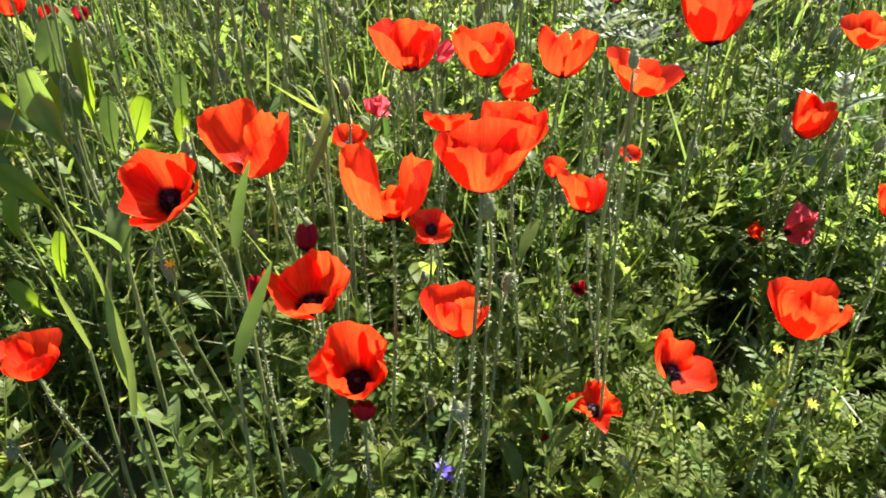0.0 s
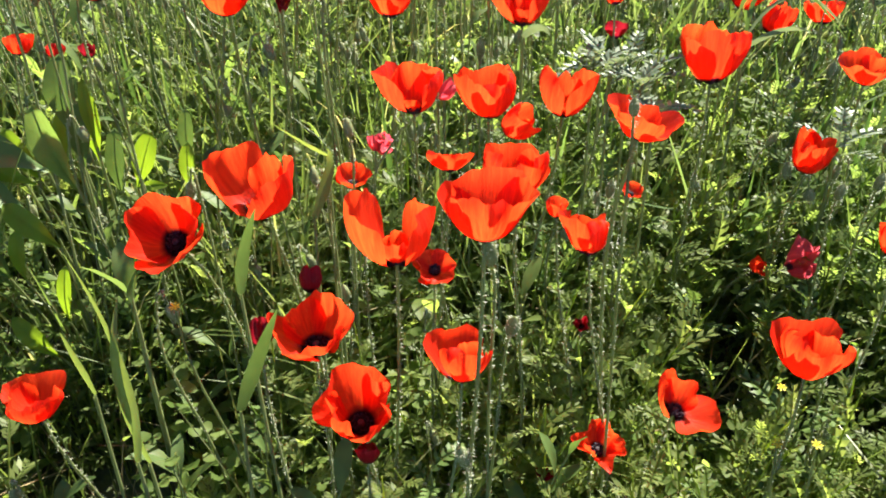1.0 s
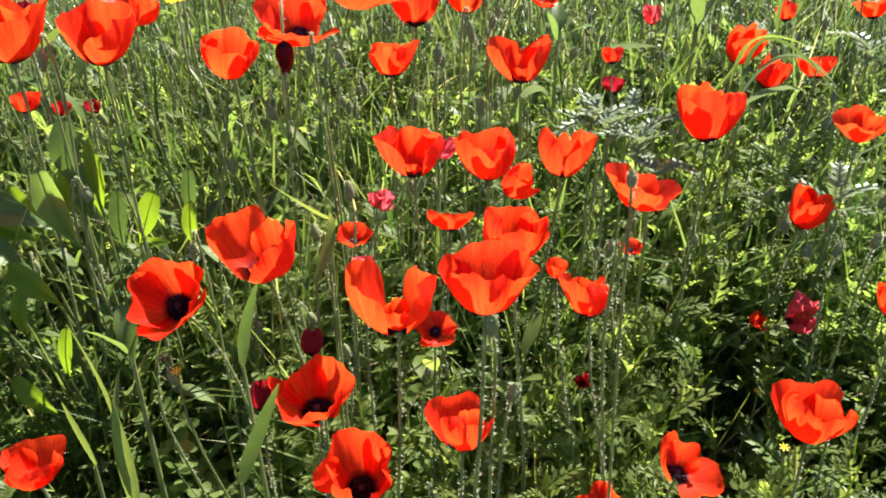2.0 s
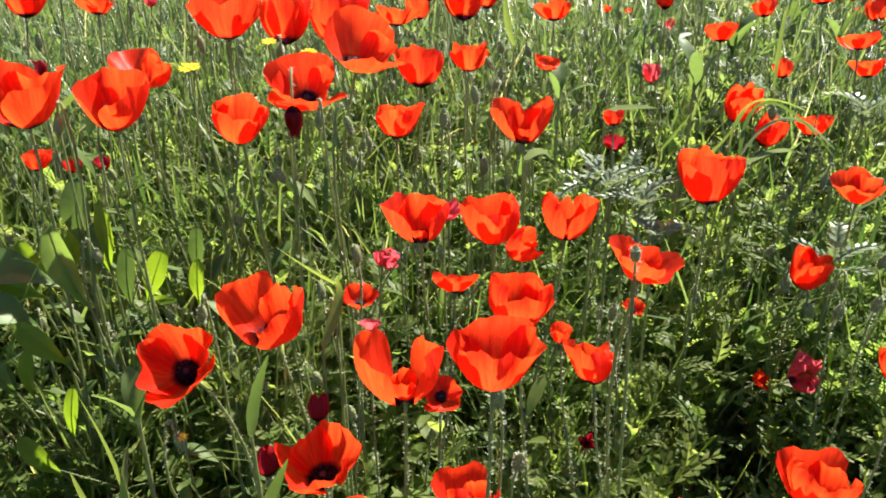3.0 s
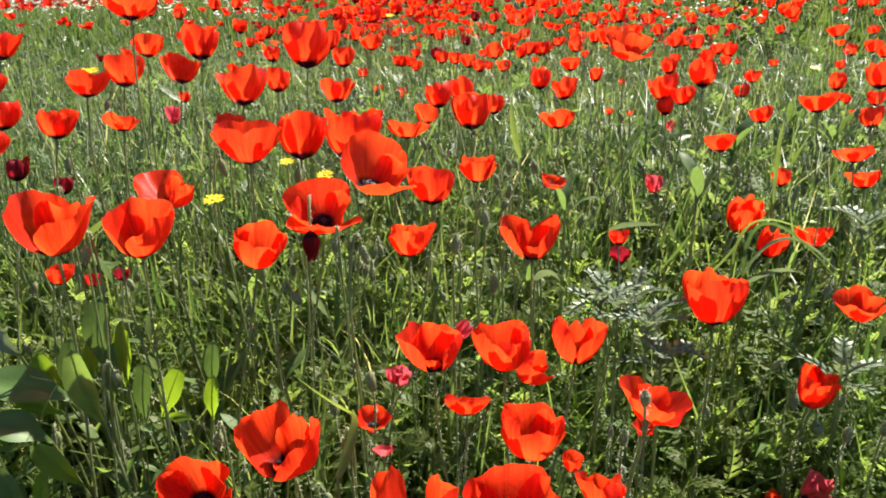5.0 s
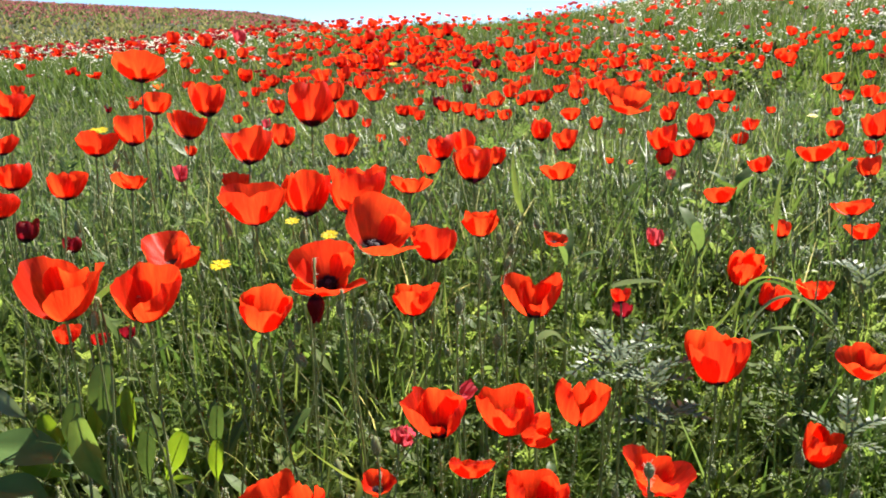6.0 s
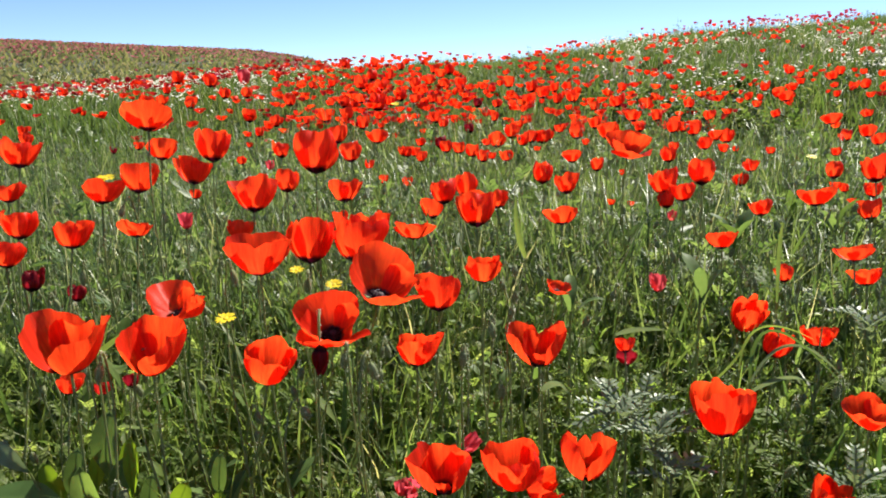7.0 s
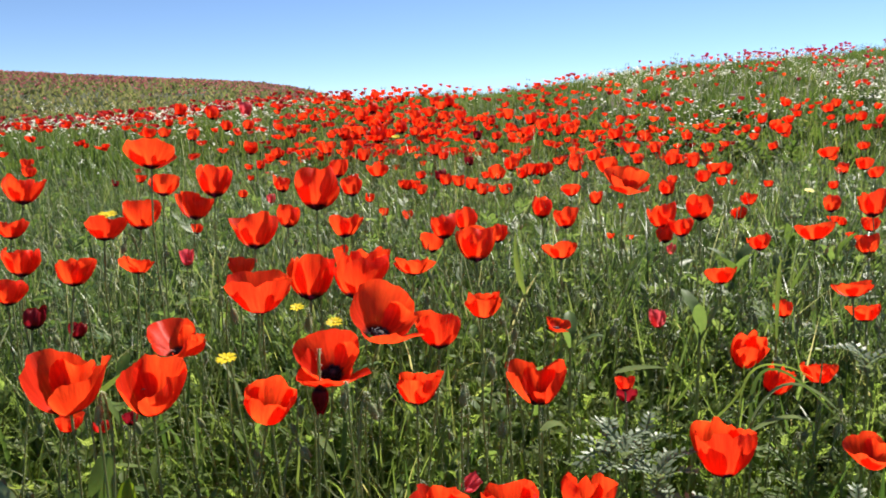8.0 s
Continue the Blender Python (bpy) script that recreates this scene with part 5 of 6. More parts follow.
# ---- distant flowers ----
def tiny_poppy(rng, nu=5, nv=4):
    """A poppy seen from afar: a cup of four petals on its stem."""
    pieces = []
    rim = rng.uniform(-8, 40)
    for k in range(4):
        V, T, _, _, _ = petal(rng, 0.045, rim + rng.uniform(-8, 8), 84, nu, nv, 0.12, dip=0.34)
        pieces.append((turned(V, k * 1.571 + rng.uniform(-0.2, 0.2), rng.uniform(-0.1, 0.1)), T))
    return joined(pieces)


def reds(x, y):
    """How thick the poppies stand."""
    n = 0.55 + 0.6 * patch(x, y, 11, 0.55) + 0.5 * patch(x, y, 5, 1.7)
    drift = math.exp(-((x - 0.03 * y) / (0.1 + 0.25 * y)) ** 4)
    top = blend(6.5, 8.5, y)
    drift = max(drift, 0.6 * blend(-1.5, -3.0, x) * blend(6.5, 8.5, y))
    return max(0.03, min(1, n)) * (0.12 + 0.88 * drift) * (0.35 if x > 0.5 + 0.25 * y else 1) * (1 - 0.8 * top)


def heads(name, protos, spots, low, high, sizes, material, label, category, rng, tip):
    lifted = spots.copy()
    lifted[:, 2] += rng.uniform(low, high, len(spots)) * np.interp(spots[:, 1], (5.5, 8.0), (1.0, 0.48))
    if category == "poppies":
        V, T = thin_blade(0.36, 0.003, 0.2, 4)
        V = V * (1, 1, -1)
        scattered(name.replace("poppies", "stems"), [(V, T)], lifted, sizes ** 0, STEM, "thin stems of " + label, "stems", rng, 0.05, 0)
    return scattered(name, protos, lifted, sizes, material, label, category, rng, tip, 0)


S = spots_in(rng, 900, 4.4, 11.0, 38, 1.0, reds)
heads("distant_poppies", [tiny_poppy(rng, 7, 4) for _ in range(16)], S[:680], 0.24, 0.40, rng.uniform(0.75, 1.2, 680), FAR_RED, "hundreds of scarlet poppies on the hillside", "poppies", rng, 0.4)
heads("deeper_poppies", [tiny_poppy(rng, 7, 4) for _ in range(8)], S[680:], 0.20, 0.38, rng.uniform(0.7, 1.1, len(S) - 680), CRIMSON, "deeper red poppies among the scarlet ones on the hillside", "poppies", rng, 0.4)

def tiny_daisy(rng):
    """A cluster of white mayweed heads, low domes on short stalks."""
    pieces = []
    for k in range(3):
        r = rng.uniform(0.007, 0.012)
        V, T = lathe([(r, 0), (r * 0.6, r * 0.5), (0.0005, r * 0.65)], 5)
        pieces.append((V + (rng.uniform(-0.02, 0.02), rng.uniform(-0.02, 0.02), rng.uniform(-0.02, 0.02)), T))
    V, T = thin_blade(0.26, 0.003, 0.2, 3)
    pieces.append((V - (0, 0, 0.27), T))
    return joined(pieces)


def whites(x, y):
    n = 0.5 + 0.9 * patch(x, y, 21, 0.6)
    left = 0.6 * blend(-1.0, -2.6, x) * blend(5.5, 8.0, y)
    right = 1.0 * blend(0.8, 2.0, x) * blend(4.5, 7.0, y)
    return max(0.0, min(1, n)) * max(left, right) + 0.02


S = spots_in(rng, 400, 3.0, 9.0, 38, 1.0, whites)
heads("white_mayweed", [tiny_daisy(rng) for _ in range(4)], S, 0.30, 0.42, rng.uniform(0.6, 1.1, len(S)), WHITE, "white mayweed daisies dotted over the hillside", "daisies", rng, 0.4)

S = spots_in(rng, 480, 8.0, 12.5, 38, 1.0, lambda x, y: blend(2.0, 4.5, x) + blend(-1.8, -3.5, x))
heads("ridge_poppies", [tiny_poppy(rng, 4, 3) for _ in range(6)], S, 0.26, 0.42, rng.uniform(0.6, 1.0, len(S)), BACKLIT_ROSE, "rose poppies along the hilltop, backlit dark in their colour", "poppies", rng, 0.25)
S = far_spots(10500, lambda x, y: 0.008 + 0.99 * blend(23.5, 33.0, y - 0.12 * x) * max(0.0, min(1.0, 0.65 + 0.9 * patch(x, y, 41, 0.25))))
heads("far_hill_poppies", [tiny_poppy(rng, 3, 3) for _ in range(4)], S, 0.10, 0.24, rng.uniform(1.3, 2.3, len(S)), HAZED_ROSE, "rose-red poppies massed along the farther hilltop, haze painted into their colour", "poppies", rng, 0.4)
S = far_spots(250, lambda x, y: blend(22.0, 15.0, y))
heads("far_hill_mayweed", [tiny_daisy(rng) for _ in range(3)], S, 0.28, 0.42, rng.uniform(1.2, 2.4, len(S)), WHITE, "white daisies in the dip below the farther hill", "daisies", rng, 0.4)

S = spots_in(rng, 650, 5.2, 12.5, 38, 1.0, lambda x, y: blend(-0.6, -2.2, x) * blend(4.8, 7.0, y) * max(0.0, min(1.0, 0.6 + 1.1 * patch(x, y, 51, 0.7))))
heads("dip_mayweed", [tiny_daisy(rng) for _ in range(4)], S, 0.24, 0.44, rng.uniform(0.8, 1.5, len(S)), WHITE, "white mayweed crowding the dip beside the slope", "daisies", rng, 0.4)
S = spots_in(rng, 250, 6.0, 12.0, 38, 1.0, lambda x, y: blend(-0.8, -2.4, x) * blend(5.5, 7.5, y) * max(0.0, min(1.0, 0.5 + 1.3 * patch(x, y, 61, 0.8))))
heads("dip_poppies", [tiny_poppy(rng, 5, 4) for _ in range(8)], S, 0.26, 0.46, rng.uniform(0.8, 1.3, len(S)), CRIMSON, "crimson poppies massed in the dip among white daisies", "poppies", rng, 0.4)
S = spots_in(rng, 560, 4.6, 10.5, 38, 1.0, lambda x, y: blend(0.9, 2.2, x) * blend(4.4, 6.4, y) * max(0.0, min(1.0, 0.45 + 1.3 * patch(x, y, 71, 0.9))))
heads("slope_mayweed", [tiny_daisy(rng) for _ in range(4)], S, 0.20, 0.38, rng.uniform(0.7, 1.4, len(S)), WHITE, "white mayweed scattered in drifts over the upper slope", "daisies", rng, 0.4)
S = spots_in(rng, 210, 5.4, 10.5, 38, 1.0, lambda x, y: blend(0.7, 1.8, x) * max(0.03, min(1.0, 0.4 + 1.4 * patch(x, y, 91, 0.8))))
heads("slope_poppies", [tiny_poppy(rng, 5, 4) for _ in range(8)], S, 0.22, 0.38, rng.uniform(0.55, 0.95, len(S)), FAR_RED, "small scarlet poppies scattered over the upper slope", "poppies", rng, 0.4)
S = spots_in(rng, 130, 5.2, 8.2, 38, 1.0, lambda x, y: blend(0.6, 2.0, x) * max(0.02, patch(x, y, 81, 0.9) * 2.2))
scattered("leafy_bushes", [oval_herb(rng, rng.uniform(0.16, 0.24), 26, 0.05) for _ in range(6)], S, rng.uniform(0.9, 1.5, len(S)) * np.interp(S[:, 1], (6.0, 8.0), (1.0, 0.6)), HILL, "dark leafy bushes on the upper slope", "foliage", rng, 0.2)
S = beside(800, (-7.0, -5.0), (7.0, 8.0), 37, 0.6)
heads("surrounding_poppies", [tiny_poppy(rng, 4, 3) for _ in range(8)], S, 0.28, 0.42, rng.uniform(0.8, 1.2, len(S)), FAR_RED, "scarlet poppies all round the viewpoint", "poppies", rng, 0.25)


# ---- single plants: broad leaves, long leaves, buds, daisies ----
def leaf_sheet(length, width, bend, cup=0.25, nu=5, nv=9, wav=0.0, ph=0.0):
    """An oblong leaf with a sunken rib, standing from the origin and arching over towards +y."""
    s = np.linspace(0, 1, nv)
    ang = bend * s ** 1.4
    step = length / (nv - 1)
    y = np.concatenate([[0], np.cumsum(np.sin(ang[1:]) * step)])
    z = np.concatenate([[0], np.cumsum(np.cos(ang[1:]) * step)])
    w = width * 0.5 * (0.14 + 0.86 * np.sin(math.pi / 2 * np.minimum(1, s / 0.62)) ** 1.5) * np.sqrt(np.maximum(0, 1 - s ** 4))
    w[-1] = 0.0004
    u = np.linspace(-1, 1, nu)
    V = []
    for j in range(nv):
        n = np.array((0, -math.cos(ang[j]), math.sin(ang[j])))
        for uu in u:
            V.append(np.array((uu * w[j], y[j], z[j])) + n * (cup * abs(uu) * w[j] + wav * w[j] * math.sin(9 * s[j] + ph) * abs(uu)))
    return np.array(V), sheet(nu, nv)


def broad_leaved_plant(x, y, z, leaves, size, seed=0):
    """A rosette of oblong leaves; (x, y, z) is the middle of its foliage."""
    rng = np.random.default_rng(seed)
    g = ground(x, y)
    top = new("broad_leaved_plant")
    top.location = (x, y, g - 0.005)
    tagged(top, "bright green plant with upright oblong leaves", "leafy plant", "broad-leaved plants")
    lift = max(0.02, z - g - size * 0.5)
    s = np.linspace(0, 1, 5)[:, None]
    path = np.concatenate([s * 0, s * 0, s * (lift + size * 0.25)], 1)
    part("stalk", tri_mesh("stalk", *tube(path, np.linspace(0.004, 0.002, 5), 6), STEM, True), top)
    for k in range(leaves):
        L = size * rng.uniform(0.65, 1.1)
        V, T = leaf_sheet(L, L * rng.uniform(0.26, 0.38), rng.uniform(0.3, 1.3), 0.22, 5, 9, rng.uniform(0.05, 0.2), rng.uniform(0, 6))
        V = turned(V, k * 2.4 + rng.uniform(-0.5, 0.5), -rng.uniform(0.05, 0.5), (0, 0, lift + size * 0.25 * rng.uniform(-0.6, 1.0)))
        part("leaf", tri_mesh("leaf", V, T, DARK_AND_SHADED if rng.uniform() < 0.25 else MEADOW_LEAF, True), top)


def long_leaf(root, middle, tip, width, material=None, seed=0):
    """One long grass leaf that bends through three places; its foot runs down to the soil."""
    rng = np.random.default_rng(seed)
    a, m, b = np.array(root), np.array(middle), np.array(tip)
    c = 2 * m - (a + b) / 2
    s = np.linspace(0, 1, 13)[:, None]
    path = (1 - s) ** 2 * a + 2 * s * (1 - s) * c + s * s * b
    fx, fy = a[0] + rng.uniform(-0.02, 0.02), a[1] + rng.uniform(0.0, 0.03)
    foot = np.array((fx, fy, ground(fx, fy) - 0.005))
    top = new("grass_leaf")
    top.location = foot
    tagged(top, "broad leaf, glint painted into its pale colour" if material == PALE_GLINT else "long arching green grass leaf on its culm", "grass", "long grass leaves")
    q = np.linspace(0, 1, 6)[:, None]
    culm = foot + (a - foot) * q
    part("culm", tri_mesh("culm", *tube(culm - foot, np.linspace(0.0019, 0.0013, 6), 5), STEM, True), top)
    d = np.gradient(path, axis=0)
    side = np.cross(d, (rng.uniform(-0.3, 0.3), 1.0, 0.6))
    side /= np.linalg.norm(side, axis=1)[:, None] + 1e-9
    nrm = np.cross(side, d)
    nrm /= np.linalg.norm(nrm, axis=1)[:, None] + 1e-9
    t = np.linspace(0, 1, 13)
    w = (width * 0.5 * np.minimum(1, 0.5 + 2 * t) * (1 - t ** 3) + 0.0003)[:, None]
    V = np.stack([path - side * w + nrm * w * 0.3, path, path + side * w + nrm * w * 0.3], 1).reshape(-1, 3) - foot
    part("leaf_blade", tri_mesh("leaf_blade", V, sheet(3, 13), material or GRASS, True), top)


def bud(x, y, z, nod, size=1.0, seed=0):
    """A hairy poppy bud, nodding (nod near 160) or upright (near 10), on its bristly stem."""
    rng = np.random.default_rng(seed)
    top = new("poppy_bud")
    fx, fy = x + rng.uniform(-0.03, 0.03), y + rng.uniform(0, 0.04)
    foot = np.array((fx, fy, ground(fx, fy) - 0.01))
    top.location = foot
    tagged(top, "hairy green poppy bud nodding on its stem" if nod > 90 else "upright hairy green poppy bud on its stem", "flower bud", "poppy buds")
    ln, w = size * rng.uniform(0.017, 0.024), size * rng.uniform(0.0042, 0.0054)
    a = rng.uniform(0, 6.28)
    ax = np.array((math.cos(a) * math.sin(radians(nod)), math.sin(a) * math.sin(radians(nod)), math.cos(radians(nod))))
    neck = np.array((x, y, z)) - ax * ln * 0.5 - foot
    if nod > 90:
        over = neck + np.array((-ax[0], -ax[1], 0)) * 0.012 + np.array((0, 0, 0.014))
        pts = [np.zeros(3), neck * 0.5 + (0.004, 0, 0), neck + np.array((-ax[0] * 0.06, -ax[1] * 0.06, -0.05)), over - np.array((ax[0] * 0.02, ax[1] * 0.02, 0.006)), over, neck]
    else:
        pts = [np.zeros(3), neck * 0.4 + (0.004, 0.003, 0), neck * 0.75, neck - ax * 0.02, neck]
    path = np.array(pts)
    fine = [path[0]]
    for i in range(len(path) - 1):
        for q in (0.33, 0.67, 1.0):
            fine.append(path[i] + (path[i + 1] - path[i]) * q)
    path = np.array(fine)
    path[1:-1] = (path[:-2] + 2 * path[1:-1] + path[2:]) / 4
    stem = part("stem", tri_mesh("stem", *tube(path, np.linspace(0.0015, 0.0011, len(path)), 5), STEM, True), top)
    prof = [(0.0004, 0), (w * 0.7, ln * 0.12), (w, ln * 0.4), (w * 0.92, ln * 0.65), (w * 0.5, ln * 0.9), (0.0004, ln)]
    V, T = lathe(prof, 10)
    body = part("calyx", tri_mesh("calyx", V, T, BUDSKIN, True), top)
    axis = Vector(ax)
    m = Matrix.Translation(neck) @ Vector((0, 0, 1)).rotation_difference(axis).to_matrix().to_4x4()
    body.matrix_local = m
    H = hairs(rng, np.array([(0, 0, ln * q) for q in (0.05, 0.3, 0.6, 0.95)]), w * 0.95, 80, 0.0015)
    hb = part("calyx_hair", tri_mesh("calyx_hair", *H, HAIR), body, "pale bristles of the bud")
    tagged(hb, kind="stuff")
    tagged(part("stem_hair", tri_mesh("stem_hair", *hairs(rng, path, 0.0013, 160, 0.0026), HAIR), stem, "pale bristly stem hairs"), kind="stuff")
    return top


def yellow_daisy(x, y, z, wide, seed=0):
    """A yellow daisy: rays round a domed disc."""
    rng = np.random.default_rng(seed)
    top = new("yellow_daisy")
    fx, fy = x + rng.uniform(-0.02, 0.02), y + rng.uniform(0.0, 0.03)
    foot = np.array((fx, fy, ground(fx, fy) - 0.01))
    top.location = foot
    tagged(top, "bright yellow daisy open to the sun" if wide > 0.015 else "tiny yellow clover flower low in the grass", "daisy", "yellow daisies")
    head = np.array((x, y, z)) - foot
    path = stem_path(rng, (0, 0, 0), head, (0, 0.1, 0.99))
    part("stem", tri_mesh("stem", *tube(path, np.linspace(0.0014, 0.001, len(path)), 5), STEM, True), top)
    r = wide * 0.5
    nod = np.array(Matrix.Rotation(0.3, 3, "X")).T
    dv, dt = lathe([(0.0004, r * 0.14), (r * 0.2, r * 0.1), (r * 0.3, 0), (r * 0.2, -r * 0.12), (0.0004, -r * 0.16)], 10)
    part("disc", tri_mesh("disc", dv @ nod + head, dt, YELLOW, True), top, "domed golden disc")
    n = 13 if wide > 0.015 else 7
    for k in range(n):
        V, T = leaf_sheet(r * 0.85, r * 0.36, 0.35, 0.12, 3, 5)
        V = turned(V, k * 6.283 / n + rng.uniform(-0.08, 0.08), -rng.uniform(1.1, 1.35), (0, 0, 0))
        ang = math.atan2(V[:, 1].mean(), V[:, 0].mean())
        V = (V + np.array((math.cos(ang) * r * 0.2, math.sin(ang) * r * 0.2, 0))) @ nod + head
        part("ray", tri_mesh("ray", V, T, YELLOW, True), top)


def violet_flower(x, y, z, wide, seed=0):
    rng = np.random.default_rng(seed)
    top = new("violet_flower")
    foot = np.array((x, y + 0.01, ground(x, y + 0.01) - 0.01))
    top.location = foot
    tagged(top, "small violet-blue wildflower low in the grass", "wildflower")
    head = np.array((x, y, z)) - foot
    part("stem", tri_mesh("stem", *tube(stem_path(rng, (0, 0, 0), head, (0, 0, 1)), np.linspace(0.0012, 0.0008, 9), 5), STEM, True), top)
    for k in range(9):
        V, T = leaf_sheet(wide * 0.7, wide * 0.45, 0.8, 0.2, 3, 5)
        part("petal", tri_mesh("petal", turned(V, k * 2.4, -rng.uniform(0.2, 1.2), head + np.array((0, 0, -0.001 * k))), T, VIOLET, True), top)


def silvery_herb(x, y, z, size, seed=0):
    """A sprig of deeply cut leaves, paled in colour for the sky's glint."""
    rng = np.random.default_rng(seed)
    top = new("silvery_herb")
    g = ground(x, y)
    top.location = (x, y, g - 0.005)
    tagged(top, "herb with deeply cut leaves, sky glint painted pale", "herb", "silvery herbs")
    lift = z - g
    path = [(0, 0, 0), (0.004, 0.002, lift * 0.5), (0, 0, lift)]
    part("stalk", tri_mesh("stalk", *tube(path, [0.003, 0.002, 0.0015], 5), STEM, True), top)
    for k in range(6):
        V, T = lobed_leaf(rng, size * rng.uniform(1.0, 1.5), size * 0.62, 6, rng.uniform(0.5, 1.1))
        part("leaf", tri_mesh("leaf", turned(V, k * 2.4 + seed, -rng.uniform(0.5, 1.1), (0, 0, lift - size * 0.16 * (k % 4))), T, PALE_GLINT, True), top)


def lobed_herb(rng, height, leaves, size, material):
    """A leafy stalk set with toothed, deeply lobed leaves."""
    top = new("lobed_leaved_herb")
    tagged(top, "green herb with toothed deeply lobed leaves up its stalk", "herb", "lobed-leaved herbs")
    lean = rng.uniform(-0.15, 0.15, 2)
    s = np.linspace(0, 1, 6)
    path = np.stack([lean[0] * height * s ** 2, lean[1] * height * s ** 2, height * s], 1)
    part("stalk", tri_mesh("stalk", *tube(path, np.linspace(0.0022, 0.0010, 6), 5), STEM, True), top)
    for k in range(leaves):
        h = 0.25 + 0.72 * k / (leaves - 1)
        at = [np.interp(h, s, path[:, i]) for i in range(3)]
        ln = size * (1.2 - 0.65 * h) * rng.uniform(0.85, 1.15)
        V, T = lobed_leaf(rng, ln, ln * rng.uniform(0.38, 0.5), 6, rng.uniform(0.4, 1.2))
        part("leaf", tri_mesh("leaf", turned(V, k * 2.4 + rng.uniform(-0.4, 0.4), -rng.uniform(0.4, 1.1), at), T, material, True), top)
    return top


def leafy_herb(rng, height, leaves, size, material):
    """A soft stalk with oblong entire leaves."""
    top = new("leafy_herb")
    tagged(top, "soft green herb with oblong leaves among the grass", "herb", "leafy herbs")
    lean = rng.uniform(-0.2, 0.2, 2)
    s = np.linspace(0, 1, 6)
    path = np.stack([lean[0] * height * s ** 2, lean[1] * height * s ** 2, height * s], 1)
    part("stalk", tri_mesh("stalk", *tube(path, np.linspace(0.0022, 0.0010, 6), 5), STEM, True), top)
    for k in range(leaves):
        h = 0.2 + 0.78 * k / (leaves - 1)
        at = [np.interp(h, s, path[:, i]) for i in range(3)]
        ln = size * (1.15 - 0.5 * h) * rng.uniform(0.8, 1.2)
        V, T = leaf_sheet(ln, ln * rng.uniform(0.26, 0.36), rng.uniform(0.2, 1.1), 0.2, 5, 7, rng.uniform(0, 0.2), rng.uniform(0, 6))
        part("leaf", tri_mesh("leaf", turned(V, k * 2.4 + rng.uniform(-0.4, 0.4), -rng.uniform(0.2, 0.9), at), T, material, True), top)
    return top


def planted(kinds, spots, sizes, rng, tip=0.10):
    """Each of the plants goes to a spot of its own; the other spots get copies of them."""
    for k, (spot, size) in enumerate(zip(spots, sizes)):
        m = Matrix.Translation((spot[0], spot[1], spot[2] - 0.006)) @ pose(0, 0, 0, *(math.degrees(a) for a in rng.normal(0, tip, 2)), rng.uniform(0, 360)) @ Matrix.Scale(size, 4)
        if k < len(kinds):
            kinds[k].matrix_basis = m
        else:
            ob = kinds[k % len(kinds)]
            made = copy_thing(ob, Matrix())
            made.matrix_basis = m


def plant_leaf(base, tip, width, bend=0.012, material=None, roll=0.0, label="bright green oblong leaf", face=(0.1, -0.8, 0.6)):
    """One oblong leaf of a rosette from its base to its tip; bend: how far its middle bows forward; roll: turn about its rib."""
    return base, tip, width, bend, material, roll, label, face


def leaf_rosette(x, y, leaves, label):
    """A plant with single large leaves, each on a stalk that runs down to its root."""
    top = new("broad_leaved_plant")
    foot = Vector((x, y, ground(x, y) - 0.005))
    top.location = foot
    tagged(top, label, "leafy plant", "broad-leaved plants")
    for base, tip, width, bend, material, roll, text, face in leaves:
        b, e = Vector(base) - foot, Vector(tip) - foot
        along = (e - b).normalized()
        side = along.cross(Vector(face)).normalized()
        side = Matrix.Rotation(radians(roll), 3, along) @ side
        out = side.cross(along).normalized()
        nu, nv = 7, 13
        V = []
        for j in range(nv):
            s = j / (nv - 1)
            w = width * 0.5 * (0.10 + 0.90 * math.sin(math.pi / 2 * min(1.0, s / 0.66)) ** 1.6) * math.sqrt(max(0.0, 1 - s ** 5))
            mid = b.lerp(e, s) + out * bend * math.sin(math.pi * s)
            for i in range(nu):
                u = i / (nu - 1) * 2 - 1
                V.append(mid + side * (u * w) + out * (0.28 * abs(u) * w + 0.10 * w * math.sin(8 * s + 2 * u + x * 50) * abs(u)))
        leaf = part("leaf", tri_mesh("leaf", [tuple(v) for v in V], sheet(nu, nv), material or BROAD, True), top, text)
        rib = [tuple(b.lerp(e, q) + out * (bend * math.sin(math.pi * q) - 0.0006)) for q in np.linspace(0, 0.96, 8)]
        part("midrib", tri_mesh("midrib", *tube(rib, np.linspace(0.0009, 0.0003, 8), 4), BROAD, True), leaf)
        c = [tuple(Vector((0, 0, 0)).lerp(b, q) + Vector((0, 0.02, 0)) * math.sin(math.pi * q)) for q in np.linspace(0, 1, 6)]
        part("stalk", tri_mesh("stalk", *tube(c, np.linspace(0.0020, 0.0013, 6), 5), STEM, True), top)


def grass_clump(x, y, z, size, seed=0):
    """A dense dark tussock; (x, y, z) is the middle of it."""
    rng = np.random.default_rng(seed)
    g = ground(x, y)
    top = new("grass_clump")
    top.location = (x, y, g - 0.01)
    tagged(top, "dense dark-green leafy tussock on the slope", "grass clump", "dark tussocks")
    for k in range(7):
        V, T = tuft(rng, 16, size * 0.6, size * 1.25, size * 0.05, size * 0.10, False, 5)
        a = k * 0.9
        r = 0 if k == 0 else size * rng.uniform(0.15, 0.4)
        part("leaf_tuft", tri_mesh("leaf_tuft", V + (math.cos(a) * r, math.sin(a) * r, 0), T, DARK_AND_SHADED), top)


